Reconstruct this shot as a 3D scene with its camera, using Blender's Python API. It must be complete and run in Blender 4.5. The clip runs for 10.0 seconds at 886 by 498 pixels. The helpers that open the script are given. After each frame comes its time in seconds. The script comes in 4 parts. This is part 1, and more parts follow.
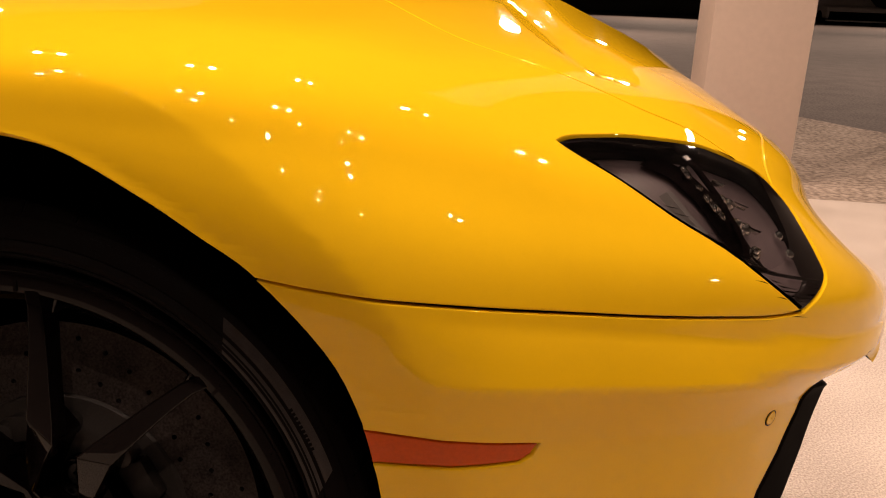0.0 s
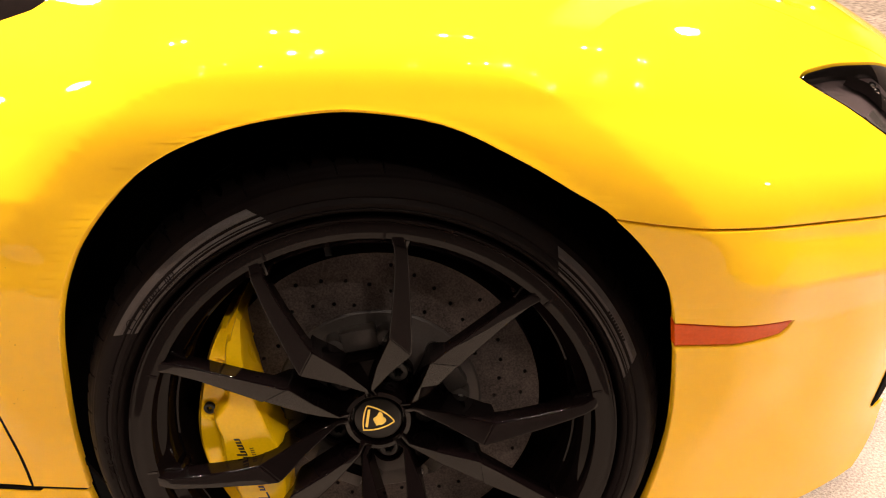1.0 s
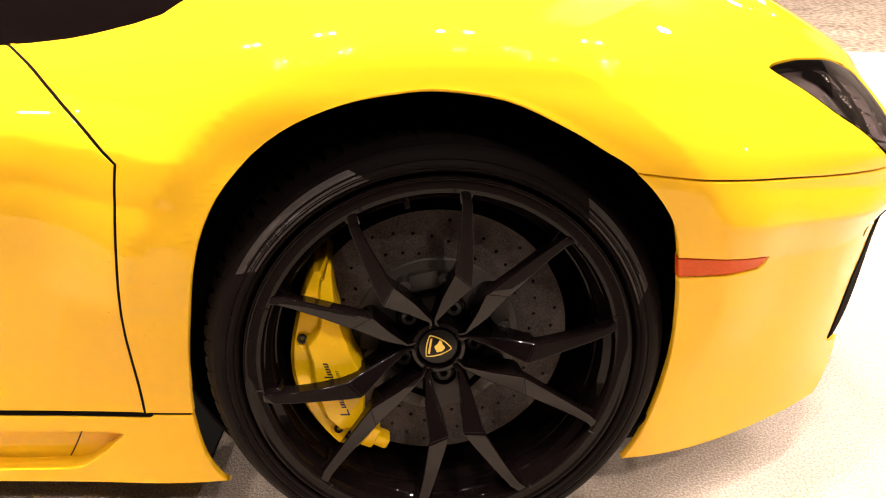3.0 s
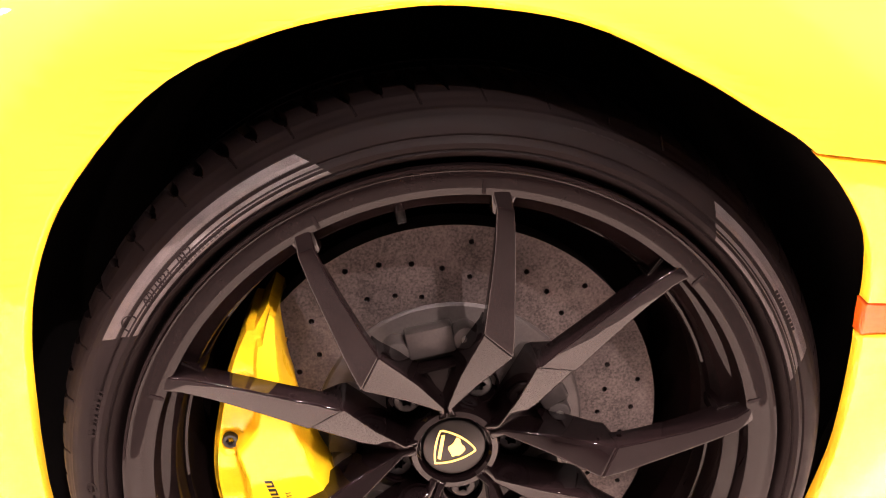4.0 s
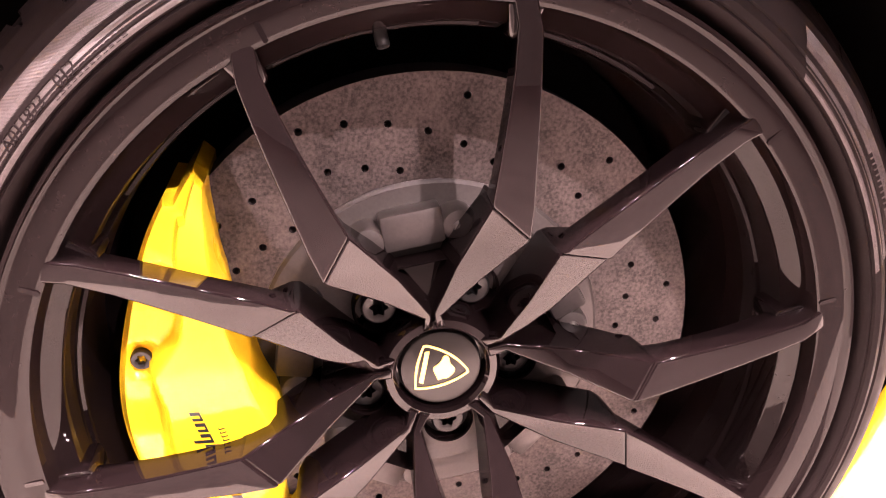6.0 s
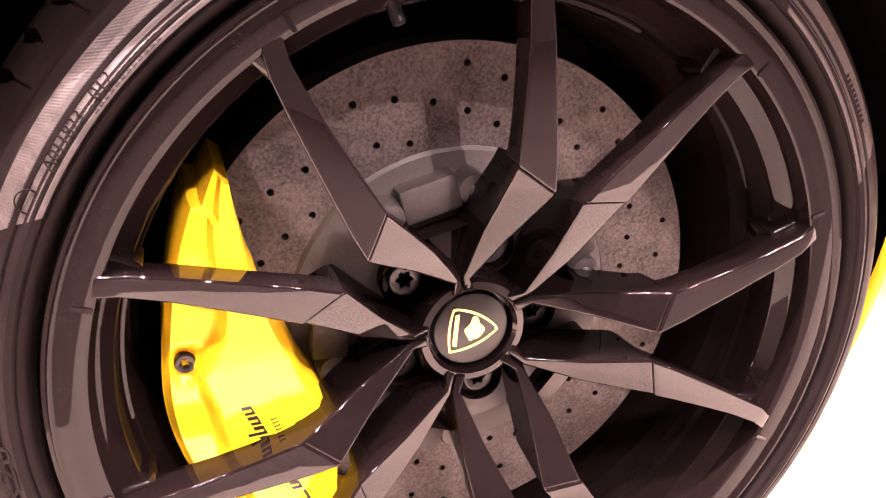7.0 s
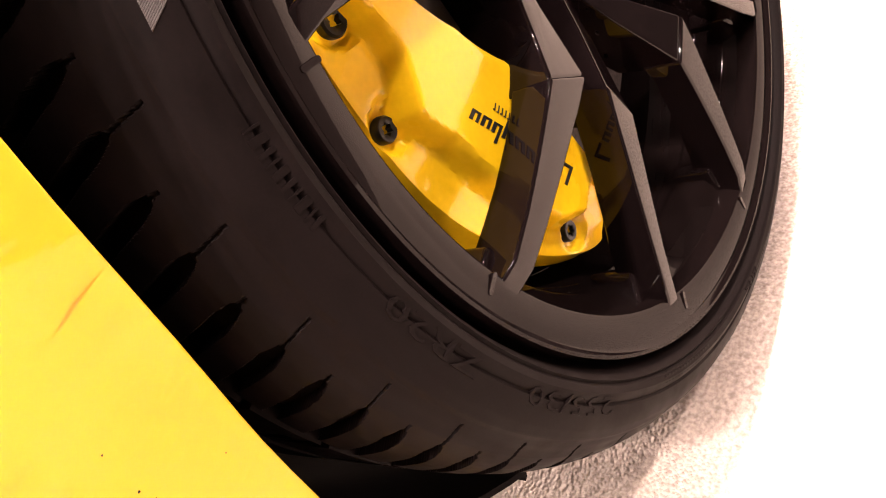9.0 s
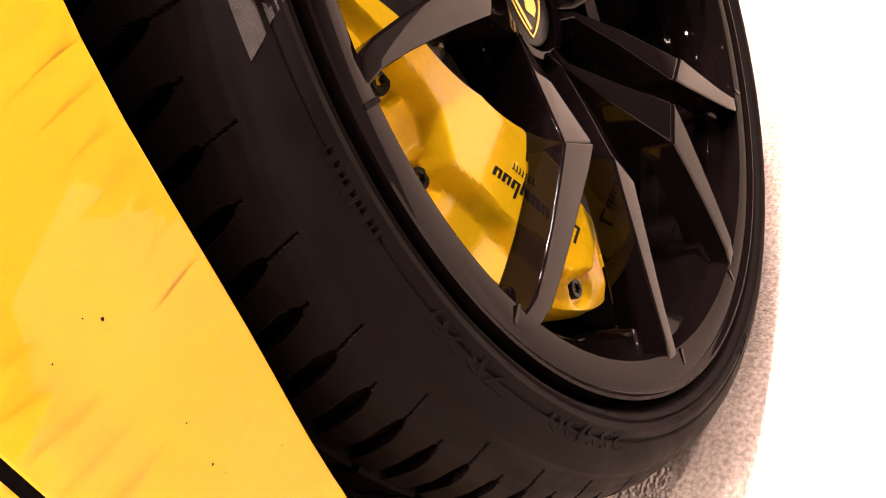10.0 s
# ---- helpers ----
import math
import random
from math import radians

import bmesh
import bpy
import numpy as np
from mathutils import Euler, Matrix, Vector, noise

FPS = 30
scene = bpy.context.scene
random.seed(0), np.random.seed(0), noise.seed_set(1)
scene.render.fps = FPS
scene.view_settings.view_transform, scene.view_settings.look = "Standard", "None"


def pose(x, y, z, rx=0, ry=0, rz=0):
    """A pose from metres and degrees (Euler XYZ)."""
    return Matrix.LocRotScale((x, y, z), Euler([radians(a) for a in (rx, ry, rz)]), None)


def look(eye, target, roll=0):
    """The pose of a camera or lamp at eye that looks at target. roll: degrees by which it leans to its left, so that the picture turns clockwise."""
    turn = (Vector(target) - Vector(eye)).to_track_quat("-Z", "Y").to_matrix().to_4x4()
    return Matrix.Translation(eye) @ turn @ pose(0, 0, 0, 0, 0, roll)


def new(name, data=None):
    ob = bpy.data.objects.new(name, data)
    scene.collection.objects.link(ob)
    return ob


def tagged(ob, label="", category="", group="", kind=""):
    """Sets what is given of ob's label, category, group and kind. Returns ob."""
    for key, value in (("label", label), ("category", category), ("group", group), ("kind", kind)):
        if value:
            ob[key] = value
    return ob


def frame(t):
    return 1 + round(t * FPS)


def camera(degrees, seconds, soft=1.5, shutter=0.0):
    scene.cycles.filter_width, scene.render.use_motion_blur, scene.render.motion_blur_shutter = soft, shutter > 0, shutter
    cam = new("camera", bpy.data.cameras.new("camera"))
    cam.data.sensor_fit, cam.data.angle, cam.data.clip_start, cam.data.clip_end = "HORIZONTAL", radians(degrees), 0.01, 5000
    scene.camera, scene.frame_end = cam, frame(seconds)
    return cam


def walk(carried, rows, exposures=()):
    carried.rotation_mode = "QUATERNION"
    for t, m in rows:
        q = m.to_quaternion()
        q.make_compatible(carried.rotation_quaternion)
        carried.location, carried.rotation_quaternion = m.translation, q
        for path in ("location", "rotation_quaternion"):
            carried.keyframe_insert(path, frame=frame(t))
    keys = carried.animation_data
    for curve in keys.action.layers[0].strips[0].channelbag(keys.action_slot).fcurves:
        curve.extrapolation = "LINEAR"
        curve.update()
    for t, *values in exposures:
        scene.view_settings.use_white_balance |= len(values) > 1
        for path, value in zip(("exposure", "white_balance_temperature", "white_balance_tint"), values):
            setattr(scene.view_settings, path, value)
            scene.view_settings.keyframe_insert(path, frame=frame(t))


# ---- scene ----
from mathutils import geometry

# The car's own frame: x forwards, y into the car, z up the wheel, origin under the wheel's outer face.
# The wheel stands with some negative camber, so that frame leans against the level floor.
LEAN_IN = 9.0
CAR = pose(0, 0, 0.022, -LEAN_IN, 0, 0)

cam = camera(58.1, 10.0, soft=1.1)
ROWS = [
    (0.0, 0.4490, -0.6062, 0.7418, 81.03, -3.43, 8.05),
    (0.5, 0.2445, -0.6554, 0.7998, 75.58, -0.92, 5.81),
    (1.0, 0.0956, -0.7665, 0.8490, 69.87, -0.74, 1.73),
    (1.5, 0.0188, -0.9245, 0.8704, 67.96, -0.54, 0.24),
    (2.0, -0.0106, -1.0033, 0.8486, 68.97, -0.72, -0.67),
    (2.5, -0.0294, -1.0142, 0.8389, 70.37, -1.20, -1.62),
    (3.0, -0.0272, -0.9999, 0.8467, 70.98, -1.05, -1.44),
    (3.2, -0.0249, -0.9652, 0.8415, 71.22, -0.91, -1.26),
    (4.3, -0.0332, -0.4633, 0.6606, 72.55, -0.01, -2.04),
    (4.5, -0.0494, -0.4304, 0.6264, 72.06, -0.15, -4.70),
    (5.0, -0.0590, -0.4151, 0.6018, 71.79, -0.11, -6.62),
    (5.5, -0.0594, -0.4238, 0.5941, 71.70, -0.42, -6.27),
    (5.7, -0.0578, -0.4353, 0.5978, 71.03, -1.72, -5.43),
    (7.0, -0.1297, -0.4434, 0.6068, 67.68, 2.79, -14.32),
    (7.5, -0.2348, -0.3928, 0.5865, 65.18, 17.10, -33.03),
    (8.0, -0.3000, -0.2926, 0.5412, 53.52, 27.83, -50.03),
    (8.5, -0.3601, -0.2634, 0.5222, 44.21, 37.61, -62.02),
    (9.0, -0.3891, -0.2609, 0.5181, 45.26, 38.06, -62.23),
    (9.5, -0.4029, -0.2540, 0.5220, 46.98, 37.40, -63.57),
    (10.0, -0.4458, -0.2645, 0.5302, 53.15, 35.87, -62.73),
]
walk(cam, [(t, CAR @ pose(x, y, z, rx, ry, rz)) for t, x, y, z, rx, ry, rz in ROWS],
     exposures=[(0.0, -1.35, 7500, 21), (0.5, -1.2, 7500, 20), (1.1, 0.15, 6600, 9), (3.2, 0.4, 6500, 8), (3.75, 1.3, 6400, 14), (4.3, 3.22, 6200, 37), (7.0, 3.12, 6300, 35), (7.5, 2.15, 6500, 25), (8.0, 1.82, 6500, 22), (9.0, 1.34, 6570, 23), (9.5, 1.25, 6600, 23), (10.0, 0.95, 6700, 25)])

# ---- light ----
world = bpy.data.worlds.new("hall_air")
scene.world = world
world.use_nodes = True
world.node_tree.nodes["Background"].inputs[0].default_value = (0.9, 0.75, 0.65, 1)
world.node_tree.nodes["Background"].inputs[1].default_value = 0.05


def disc_lamp(x, y, z, power, size=0.08):
    """A disc lamp overhead, for the hall's ceiling spots and for added fill."""
    light = bpy.data.lights.new("disc_lamp", "AREA")
    light.shape, light.size, light.energy, light.color = "DISK", size, power, (1.0, 0.84, 0.70)
    light.spread = radians(120)
    ob = new("disc_lamp", light)
    ob.matrix_world = look((x, y, z), (x * 0.8, y * 0.7 + 0.1, 0))
    return ob


# two rows of single lamps before the car, two strong rows of pairs over and behind it
for ly, shift, power in ((-1.1, 0.0, 7), (-2.7, 0.55, 8)):
    for lx in (-3.0, -1.9, -0.8, 0.3, 1.4, 2.5):
        disc_lamp(lx + shift, ly, 5.2, power)
for ly, shift, power in ((-0.25, 0.7, 40), (2.6, 0.2, 52)):
    for lx in (-3.3, -1.6, 0.1, 1.8, 3.5):
        for dx in (-0.13, 0.13):
            disc_lamp(lx + dx + shift, ly, 5.2, power * (0.45 if lx > 1.5 else 1.0))


# a key spot before the car, whose light throws the spokes' shadows
disc_lamp(1.9, -3.2, 5.0, 60)
# added fill lamps with no known source: they brighten far floor and side walls
for lx, ly, power in ((-8, 9, 300), (7, 11, 420), (14, 26, 1300), (0, 24, 1300), (5, 44, 2600), (18, 42, 2600), (-8.5, 0.5, 160), (21, -1.0, 350)):
    disc_lamp(lx, ly, 6.5, power, 0.6)


# ---- materials ----
def material(name, colour, rough=0.5, metal=0.0, coat=0.0, coat_rough=0.03, grain=0.06, scale=60.0, bump=0.0, wear=0.05, spread=None, spec=0.5):
    """A surface with fine grain and broad wear in colour and gloss, and an optional relief."""
    m = bpy.data.materials.new(name)
    m.use_nodes = True
    nt = m.node_tree
    b = nt.nodes["Principled BSDF"]
    at = nt.nodes.new("ShaderNodeTexCoord")
    fine, broad = nt.nodes.new("ShaderNodeTexNoise"), nt.nodes.new("ShaderNodeTexNoise")
    fine.inputs["Scale"].default_value, fine.inputs["Detail"].default_value = scale, 4.0
    broad.inputs["Scale"].default_value, broad.inputs["Detail"].default_value = scale / 14.0, 3.0
    for n in (fine, broad):
        nt.links.new(at.outputs["Object"], n.inputs["Vector"])
    mix = nt.nodes.new("ShaderNodeMath")
    mix.operation = "MULTIPLY_ADD"
    mix.inputs[1].default_value = 0.6
    half = nt.nodes.new("ShaderNodeMath")
    half.operation = "MULTIPLY"
    half.inputs[1].default_value = 0.4
    nt.links.new(broad.outputs["Fac"], half.inputs[0])
    nt.links.new(fine.outputs["Fac"], mix.inputs[0])
    nt.links.new(half.outputs[0], mix.inputs[2])
    ramp = nt.nodes.new("ShaderNodeValToRGB")
    lo, hi = (spread or (tuple(c * (1 - grain) for c in colour), tuple(min(1.0, c * (1 + grain)) for c in colour)))
    ramp.color_ramp.elements[0].position, ramp.color_ramp.elements[1].position = 0.36, 0.64
    ramp.color_ramp.elements[0].color, ramp.color_ramp.elements[1].color = (*lo, 1), (*hi, 1)
    nt.links.new(mix.outputs[0], ramp.inputs["Fac"])
    nt.links.new(ramp.outputs["Color"], b.inputs["Base Color"])
    gloss = nt.nodes.new("ShaderNodeMapRange")
    gloss.inputs["From Min"].default_value, gloss.inputs["From Max"].default_value = 0.3, 0.7
    gloss.inputs["To Min"].default_value, gloss.inputs["To Max"].default_value = max(0.02, rough - wear), min(1.0, rough + wear)
    nt.links.new(broad.outputs["Fac"], gloss.inputs["Value"])
    nt.links.new(gloss.outputs[0], b.inputs["Roughness"])
    if bump:
        relief = nt.nodes.new("ShaderNodeBump")
        relief.inputs["Strength"].default_value = min(1.0, bump)
        relief.inputs["Distance"].default_value = 0.15 / scale
        nt.links.new(fine.outputs["Fac"], relief.inputs["Height"])
        nt.links.new(relief.outputs[0], b.inputs["Normal"])
    b.inputs["Metallic"].default_value = metal
    b.inputs["Specular IOR Level"].default_value = spec
    b.inputs["Coat Weight"].default_value = coat
    b.inputs["Coat Roughness"].default_value = coat_rough
    return m


def carpet(name, dark, light, loops=330.0):
    """Looped pile: small bumps of mixed yarn colours with a broad, worn variation."""
    m = bpy.data.materials.new(name)
    m.use_nodes = True
    nt = m.node_tree
    b = nt.nodes["Principled BSDF"]
    at = nt.nodes.new("ShaderNodeTexCoord")
    cell = nt.nodes.new("ShaderNodeTexVoronoi")
    cell.inputs["Scale"].default_value = loops
    blot, broad = nt.nodes.new("ShaderNodeTexNoise"), nt.nodes.new("ShaderNodeTexNoise")
    blot.inputs["Scale"].default_value, blot.inputs["Detail"].default_value = loops * 0.7, 3.0
    broad.inputs["Scale"].default_value = 3.0
    for n in (cell, blot, broad):
        nt.links.new(at.outputs["Object"], n.inputs["Vector"])
    ramp = nt.nodes.new("ShaderNodeValToRGB")
    ramp.color_ramp.elements[0].position, ramp.color_ramp.elements[1].position = 0.38, 0.62
    ramp.color_ramp.elements[0].color, ramp.color_ramp.elements[1].color = (*dark, 1), (*light, 1)
    add = nt.nodes.new("ShaderNodeMath")
    add.operation = "MULTIPLY_ADD"
    add.inputs[1].default_value = 0.25
    shade = nt.nodes.new("ShaderNodeMath")
    shade.operation = "MULTIPLY_ADD"
    shade.inputs[1].default_value, shade.inputs[2].default_value = 0.75, 0.0
    nt.links.new(blot.outputs["Fac"], shade.inputs[0])
    nt.links.new(broad.outputs["Fac"], add.inputs[0])
    nt.links.new(shade.outputs[0], add.inputs[2])
    nt.links.new(add.outputs[0], ramp.inputs["Fac"])
    nt.links.new(ramp.outputs["Color"], b.inputs["Base Color"])
    relief = nt.nodes.new("ShaderNodeBump")
    relief.invert = True
    relief.inputs["Strength"].default_value, relief.inputs["Distance"].default_value = 0.8, 0.0025
    nt.links.new(cell.outputs["Distance"], relief.inputs["Height"])
    nt.links.new(relief.outputs[0], b.inputs["Normal"])
    b.inputs["Roughness"].default_value = 0.95
    b.inputs["Specular IOR Level"].default_value = 0.1
    return m


YELLOW = material("yellow_pearl_paint", (0.80, 0.47, 0.016), 0.45, 0.0, 1.0, 0.015, grain=0.015, scale=900.0, spec=0.0)
BLACK_GLOSS = material("gloss_black_alloy", (0.0028, 0.0017, 0.0018), 0.3, 0.0, 0.46, 0.020, grain=0.2, scale=300.0, spec=0.0)
PALE_WALL = material("pale_bounce_wall", (0.50, 0.42, 0.39), 0.7, grain=0.08, scale=2.0)
RIM_BLACK = material("satin_black_rim", (0.0034, 0.0022, 0.0022), 0.4, 0.0, 0.22, 0.025, grain=0.2, scale=400.0, spec=0.0)
BLACK = material("black_plastic", (0.003, 0.0026, 0.0026), 0.8, grain=0.3, scale=200.0, bump=0.2, spec=0.03)
# lighter than the tyre's rubber: the sidewall's sheen is put into this colour
RIBBED_SHEEN_RUBBER = material("ribbed_sheen_rubber", (0.020, 0.0155, 0.0155), 0.40, grain=0.5, scale=1500.0, bump=0.25, wear=0.10, spec=0.34)
RUBBER = material("tyre_rubber", (0.0034, 0.0021, 0.0021), 0.62, grain=0.35, scale=700.0, bump=0.12, wear=0.08, spec=0.05)
DISC = material("carbon_ceramic", (0.20, 0.17, 0.15), 0.5, 0.2, scale=480.0, bump=0.1, spread=((0.017, 0.0135, 0.0128), (0.074, 0.060, 0.057)), spec=0.2)
CALIPER = material("yellow_caliper_enamel", (0.86, 0.53, 0.006), 0.3, 0.0, 0.45, 0.06, grain=0.04, scale=300.0, bump=0.04, spec=0.1)
CARPET = carpet("pale_looped_carpet", (0.40, 0.325, 0.285), (0.69, 0.60, 0.54))
CARPET_SPECK = carpet("speckled_carpet", (0.17, 0.125, 0.10), (0.44, 0.35, 0.29), 45.0)
CARPET_DARK = carpet("dark_grey_carpet", (0.09, 0.07, 0.064), (0.16, 0.13, 0.12), 60.0)
ORANGE = material("amber_lens", (0.55, 0.075, 0.004), 0.3, 0.0, 0.35, grain=0.08, scale=260.0, bump=0.05, spec=0.0)
WHITE_WALL = material("pale_painted_board", (0.74, 0.60, 0.52), 0.7, grain=0.03, scale=30.0)
BOLT_BLACK = material("satin_black_steel", (0.006, 0.006, 0.006), 0.3, 0.0, spec=0.25)
CAP_BLACK = material("satin_black_cap", (0.004, 0.0035, 0.003), 0.35, spec=0.2)
GOLD = material("gold_print", (0.75, 0.55, 0.12), 0.35, 0.7)
DULL_METAL = material("dull_cast_metal", (0.036, 0.030, 0.028), 0.5, 0.2, grain=0.15, scale=400.0, bump=0.1)
BRIGHT_METAL = material("bright_steel", (0.6, 0.58, 0.55), 0.3, 1.0)
INK = material("black_print", (0.01, 0.01, 0.01), 0.4)
GREY = material("hall_grey", (0.10, 0.09, 0.085), 0.8, grain=0.1, scale=4.0)
CEILING = material("dark_ceiling", (0.03, 0.028, 0.027), 0.9)
WHITE = material("white_paint", (0.8, 0.78, 0.75), 0.35, 0.0, 0.6)
LIME = material("yellow_green_strip", (0.45, 0.42, 0.05), 0.5)
# dark housing greyed: the reflection on the lens is put into its colour
LAMP_GREY = material("housing_reflection_grey", (0.075, 0.056, 0.060), 0.35, 0.0, 0.3, 0.1, grain=0.12, scale=160.0, bump=0.05)
CHROME = material("lamp_chrome", (0.85, 0.83, 0.8), 0.08, 1.0)


def clear_glass(name, tint):
    m = bpy.data.materials.new(name)
    m.use_nodes = True
    b = m.node_tree.nodes["Principled BSDF"]
    b.inputs["Base Color"].default_value = (*tint, 1)
    b.inputs["Roughness"].default_value = 0.01
    b.inputs["Transmission Weight"].default_value = 1.0
    b.inputs["IOR"].default_value = 1.08
    b.inputs["Coat Weight"].default_value = 1.0
    return m


YELLOW.node_tree.nodes["Principled BSDF"].inputs["Coat IOR"].default_value = 1.33
LENS = clear_glass("smoked_lamp_lens", (0.80, 0.75, 0.74))


# ---- mesh tools ----
def part(name, bm, mat, parent=None, label="", smooth=True, keen=32):
    me = bpy.data.meshes.new(name)
    bm.to_mesh(me)
    bm.free()
    if mat:
        me.materials.append(mat)
    for p in me.polygons:
        p.use_smooth = smooth
    if smooth:
        me.set_sharp_from_angle(angle=radians(keen))
    ob = new(name, me)
    ob.parent = parent
    if label:
        tagged(ob, label)
    return ob


def crisp(ob):
    """Flat facets with soft narrow edges."""
    ob.modifiers.new("even_shading", "WEIGHTED_NORMAL").weight = 80
    return ob


def join(first, *others):
    """Several overlapping solids of one part as one bmesh."""
    for other in others:
        made = {v: first.verts.new(v.co) for v in other.verts}
        for f in other.faces:
            first.faces.new([made[v] for v in f.verts])
        other.free()
    return first


def empty(name, parent=None, m=None):
    ob = new(name)
    ob.parent = parent
    if m is not None:
        ob.matrix_basis = m
    return ob


def lathe(profile, steps=96, closed=True):
    """Turn (radius, depth) pairs round the wheel's axle (the y axis)."""
    bm = bmesh.new()
    rings = []
    for i in range(steps):
        a = 2 * math.pi * i / steps
        rings.append([bm.verts.new((r * math.cos(a), d, r * math.sin(a))) for r, d in profile])
    n = len(profile)
    for i in range(steps):
        p, q = rings[i], rings[(i + 1) % steps]
        for k in range(n if closed else n - 1):
            bm.faces.new((p[k], p[(k + 1) % n], q[(k + 1) % n], q[k]))
    bmesh.ops.recalc_face_normals(bm, faces=bm.faces)
    return bm


def box(x0, y0, z0, x1, y1, z1, bevel=0.0):
    bm = bmesh.new()
    bmesh.ops.create_cube(bm, size=1)
    for v in bm.verts:
        v.co = Vector(((x0 + x1) / 2 + v.co.x * (x1 - x0), (y0 + y1) / 2 + v.co.y * (y1 - y0), (z0 + z1) / 2 + v.co.z * (z1 - z0)))
    if bevel:
        bmesh.ops.bevel(bm, geom=list(bm.edges), offset=bevel, segments=2, affect="EDGES", profile=0.5)
    return bm


# ---- the car's skin ----
# Plan line of the flank: straight beside the wheel, then bending round into the nose.
def bend(s):
    return radians(float(np.interp(s, (0.25, 0.34, 0.42, 0.55, 0.66, 0.76, 0.86, 0.96, 1.2, 1.4), (0, 13, 22, 28, 33, 41, 52, 62, 76, 82))))


PLAN_S = np.linspace(-1.8, 1.6, 681)
PLAN_A = np.array([bend(s) for s in PLAN_S])
PLAN_X = np.concatenate([[0], np.cumsum(np.cos(PLAN_A[:-1]) * np.diff(PLAN_S))])
PLAN_Y = -0.01 + np.concatenate([[0], np.cumsum(np.sin(PLAN_A[:-1]) * np.diff(PLAN_S))])
PLAN_X = PLAN_X - np.interp(0, PLAN_S, PLAN_X)

# Sections: at each station along the plan line, inward distance and height of eight points from the lower edge up to the middle of the bonnet.
STATIONS = (-1.6, -0.9, -0.55, -0.38, -0.18, 0.0, 0.22, 0.34, 0.47, 0.64, 0.85, 1.2)
LOW_D = (0.085, 0.085, 0.083, 0.08, 0.09, 0.095, 0.10, 0.092, 0.075, 0.06, 0.05, 0.06)
LOW_Z = (0.085, 0.085, 0.085, 0.085, 0.10, 0.11, 0.12, 0.12, 0.13, 0.15, 0.17, 0.19)
D1 = (0.060, 0.060, 0.059, 0.055, 0.06, 0.06, 0.06, 0.055, 0.045, 0.035, 0.045, 0.06)
Z1 = (0.224,) * 8 + (0.25, 0.27, 0.29, 0.30)
D2 = (0.02, 0.018, 0.013, -0.012, -0.022, -0.022, -0.004, 0.0, 0.0, 0.004, 0.030, 0.045)
Z2 = (0.46,) * 12
D3 = (-0.005, -0.008, -0.012, -0.022, -0.045, -0.047, -0.046, -0.035, -0.024, -0.012, 0.0, 0.0)
Z3 = (0.618, 0.618, 0.618, 0.618, 0.618, 0.618, 0.618, 0.61, 0.595, 0.575, 0.55, 0.535)
D4 = (0.07, 0.06, 0.04, 0.018, -0.038, -0.044, -0.031, -0.008, 0.002, 0.006, 0.014, 0.02)
Z4 = (0.72, 0.72, 0.72, 0.72, 0.72, 0.722, 0.715, 0.697, 0.672, 0.645, 0.612, 0.575)
SEC_D = np.array((LOW_D, D1, D2, D3, D4))
SEC_Z = np.array((LOW_Z, Z1, Z2, Z3, Z4))
# the three upper lines of the skin, over the shoulder and the bonnet: x, y, z at each station
X5 = (-1.6, -0.9, -0.55, -0.38, -0.18, 0.0, 0.22, 0.335, 0.455, 0.598, 0.735, 0.86)
Y5 = (0.18, 0.17, 0.15, 0.11, 0.03, 0.015, 0.025, 0.065, 0.12, 0.23, 0.37, 0.64)
Z5 = (0.77, 0.77, 0.775, 0.79, 0.80, 0.802, 0.79, 0.772, 0.742, 0.735, 0.685, 0.6)
X6 = (-1.6, -0.9, -0.55, -0.38, -0.18, 0.0, 0.22, 0.34, 0.47, 0.608, 0.748, 0.85)
Y6 = (0.39, 0.39, 0.39, 0.37, 0.29, 0.27, 0.29, 0.31, 0.35, 0.43, 0.53, 0.82)
Z6 = (0.90, 0.90, 0.91, 0.92, 0.91, 0.893, 0.868, 0.848, 0.832, 0.8, 0.735, 0.655)
X7 = (-1.6, -0.9, -0.55, -0.38, -0.18, 0.0, 0.24, 0.36, 0.48, 0.62, 0.765, 0.85)
Y7 = (1.0, 1.0, 1.0, 1.0, 1.0, 1.0, 1.0, 1.0, 1.0, 1.0, 1.05, 1.2)
Z7 = (1.30, 1.30, 1.28, 1.26, 1.22, 1.15, 1.04, 1.02, 0.97, 0.9, 0.8, 0.7)
TOP = np.array(((X5, Y5, Z5), (X6, Y6, Z6), (X7, Y7, Z7)))


def hermite(p, q, r, w, t):
    return 0.5 * (2 * q + (r - p) * t + (2 * p - 5 * q + 4 * r - w) * t * t + (3 * q - p - 3 * r + w) * t ** 3)


def smooth_row(row, s):
    k = int(np.clip(np.searchsorted(STATIONS, s) - 1, 0, len(STATIONS) - 2))
    t = (s - STATIONS[k]) / (STATIONS[k + 1] - STATIONS[k])
    t = min(max(t, 0.0), 1.0)
    h = STATIONS[k + 1] - STATIONS[k]
    m0 = (row[k + 1] - row[max(k - 1, 0)]) / (STATIONS[k + 1] - STATIONS[max(k - 1, 0)]) * h
    e = min(k + 2, len(STATIONS) - 1)
    m1 = (row[e] - row[k]) / (STATIONS[e] - STATIONS[k]) * h
    return (2 * t ** 3 - 3 * t * t + 1) * row[k] + (t ** 3 - 2 * t * t + t) * m0 + (-2 * t ** 3 + 3 * t * t) * row[k + 1] + (t ** 3 - t * t) * m1


SECTION_CACHE = {}


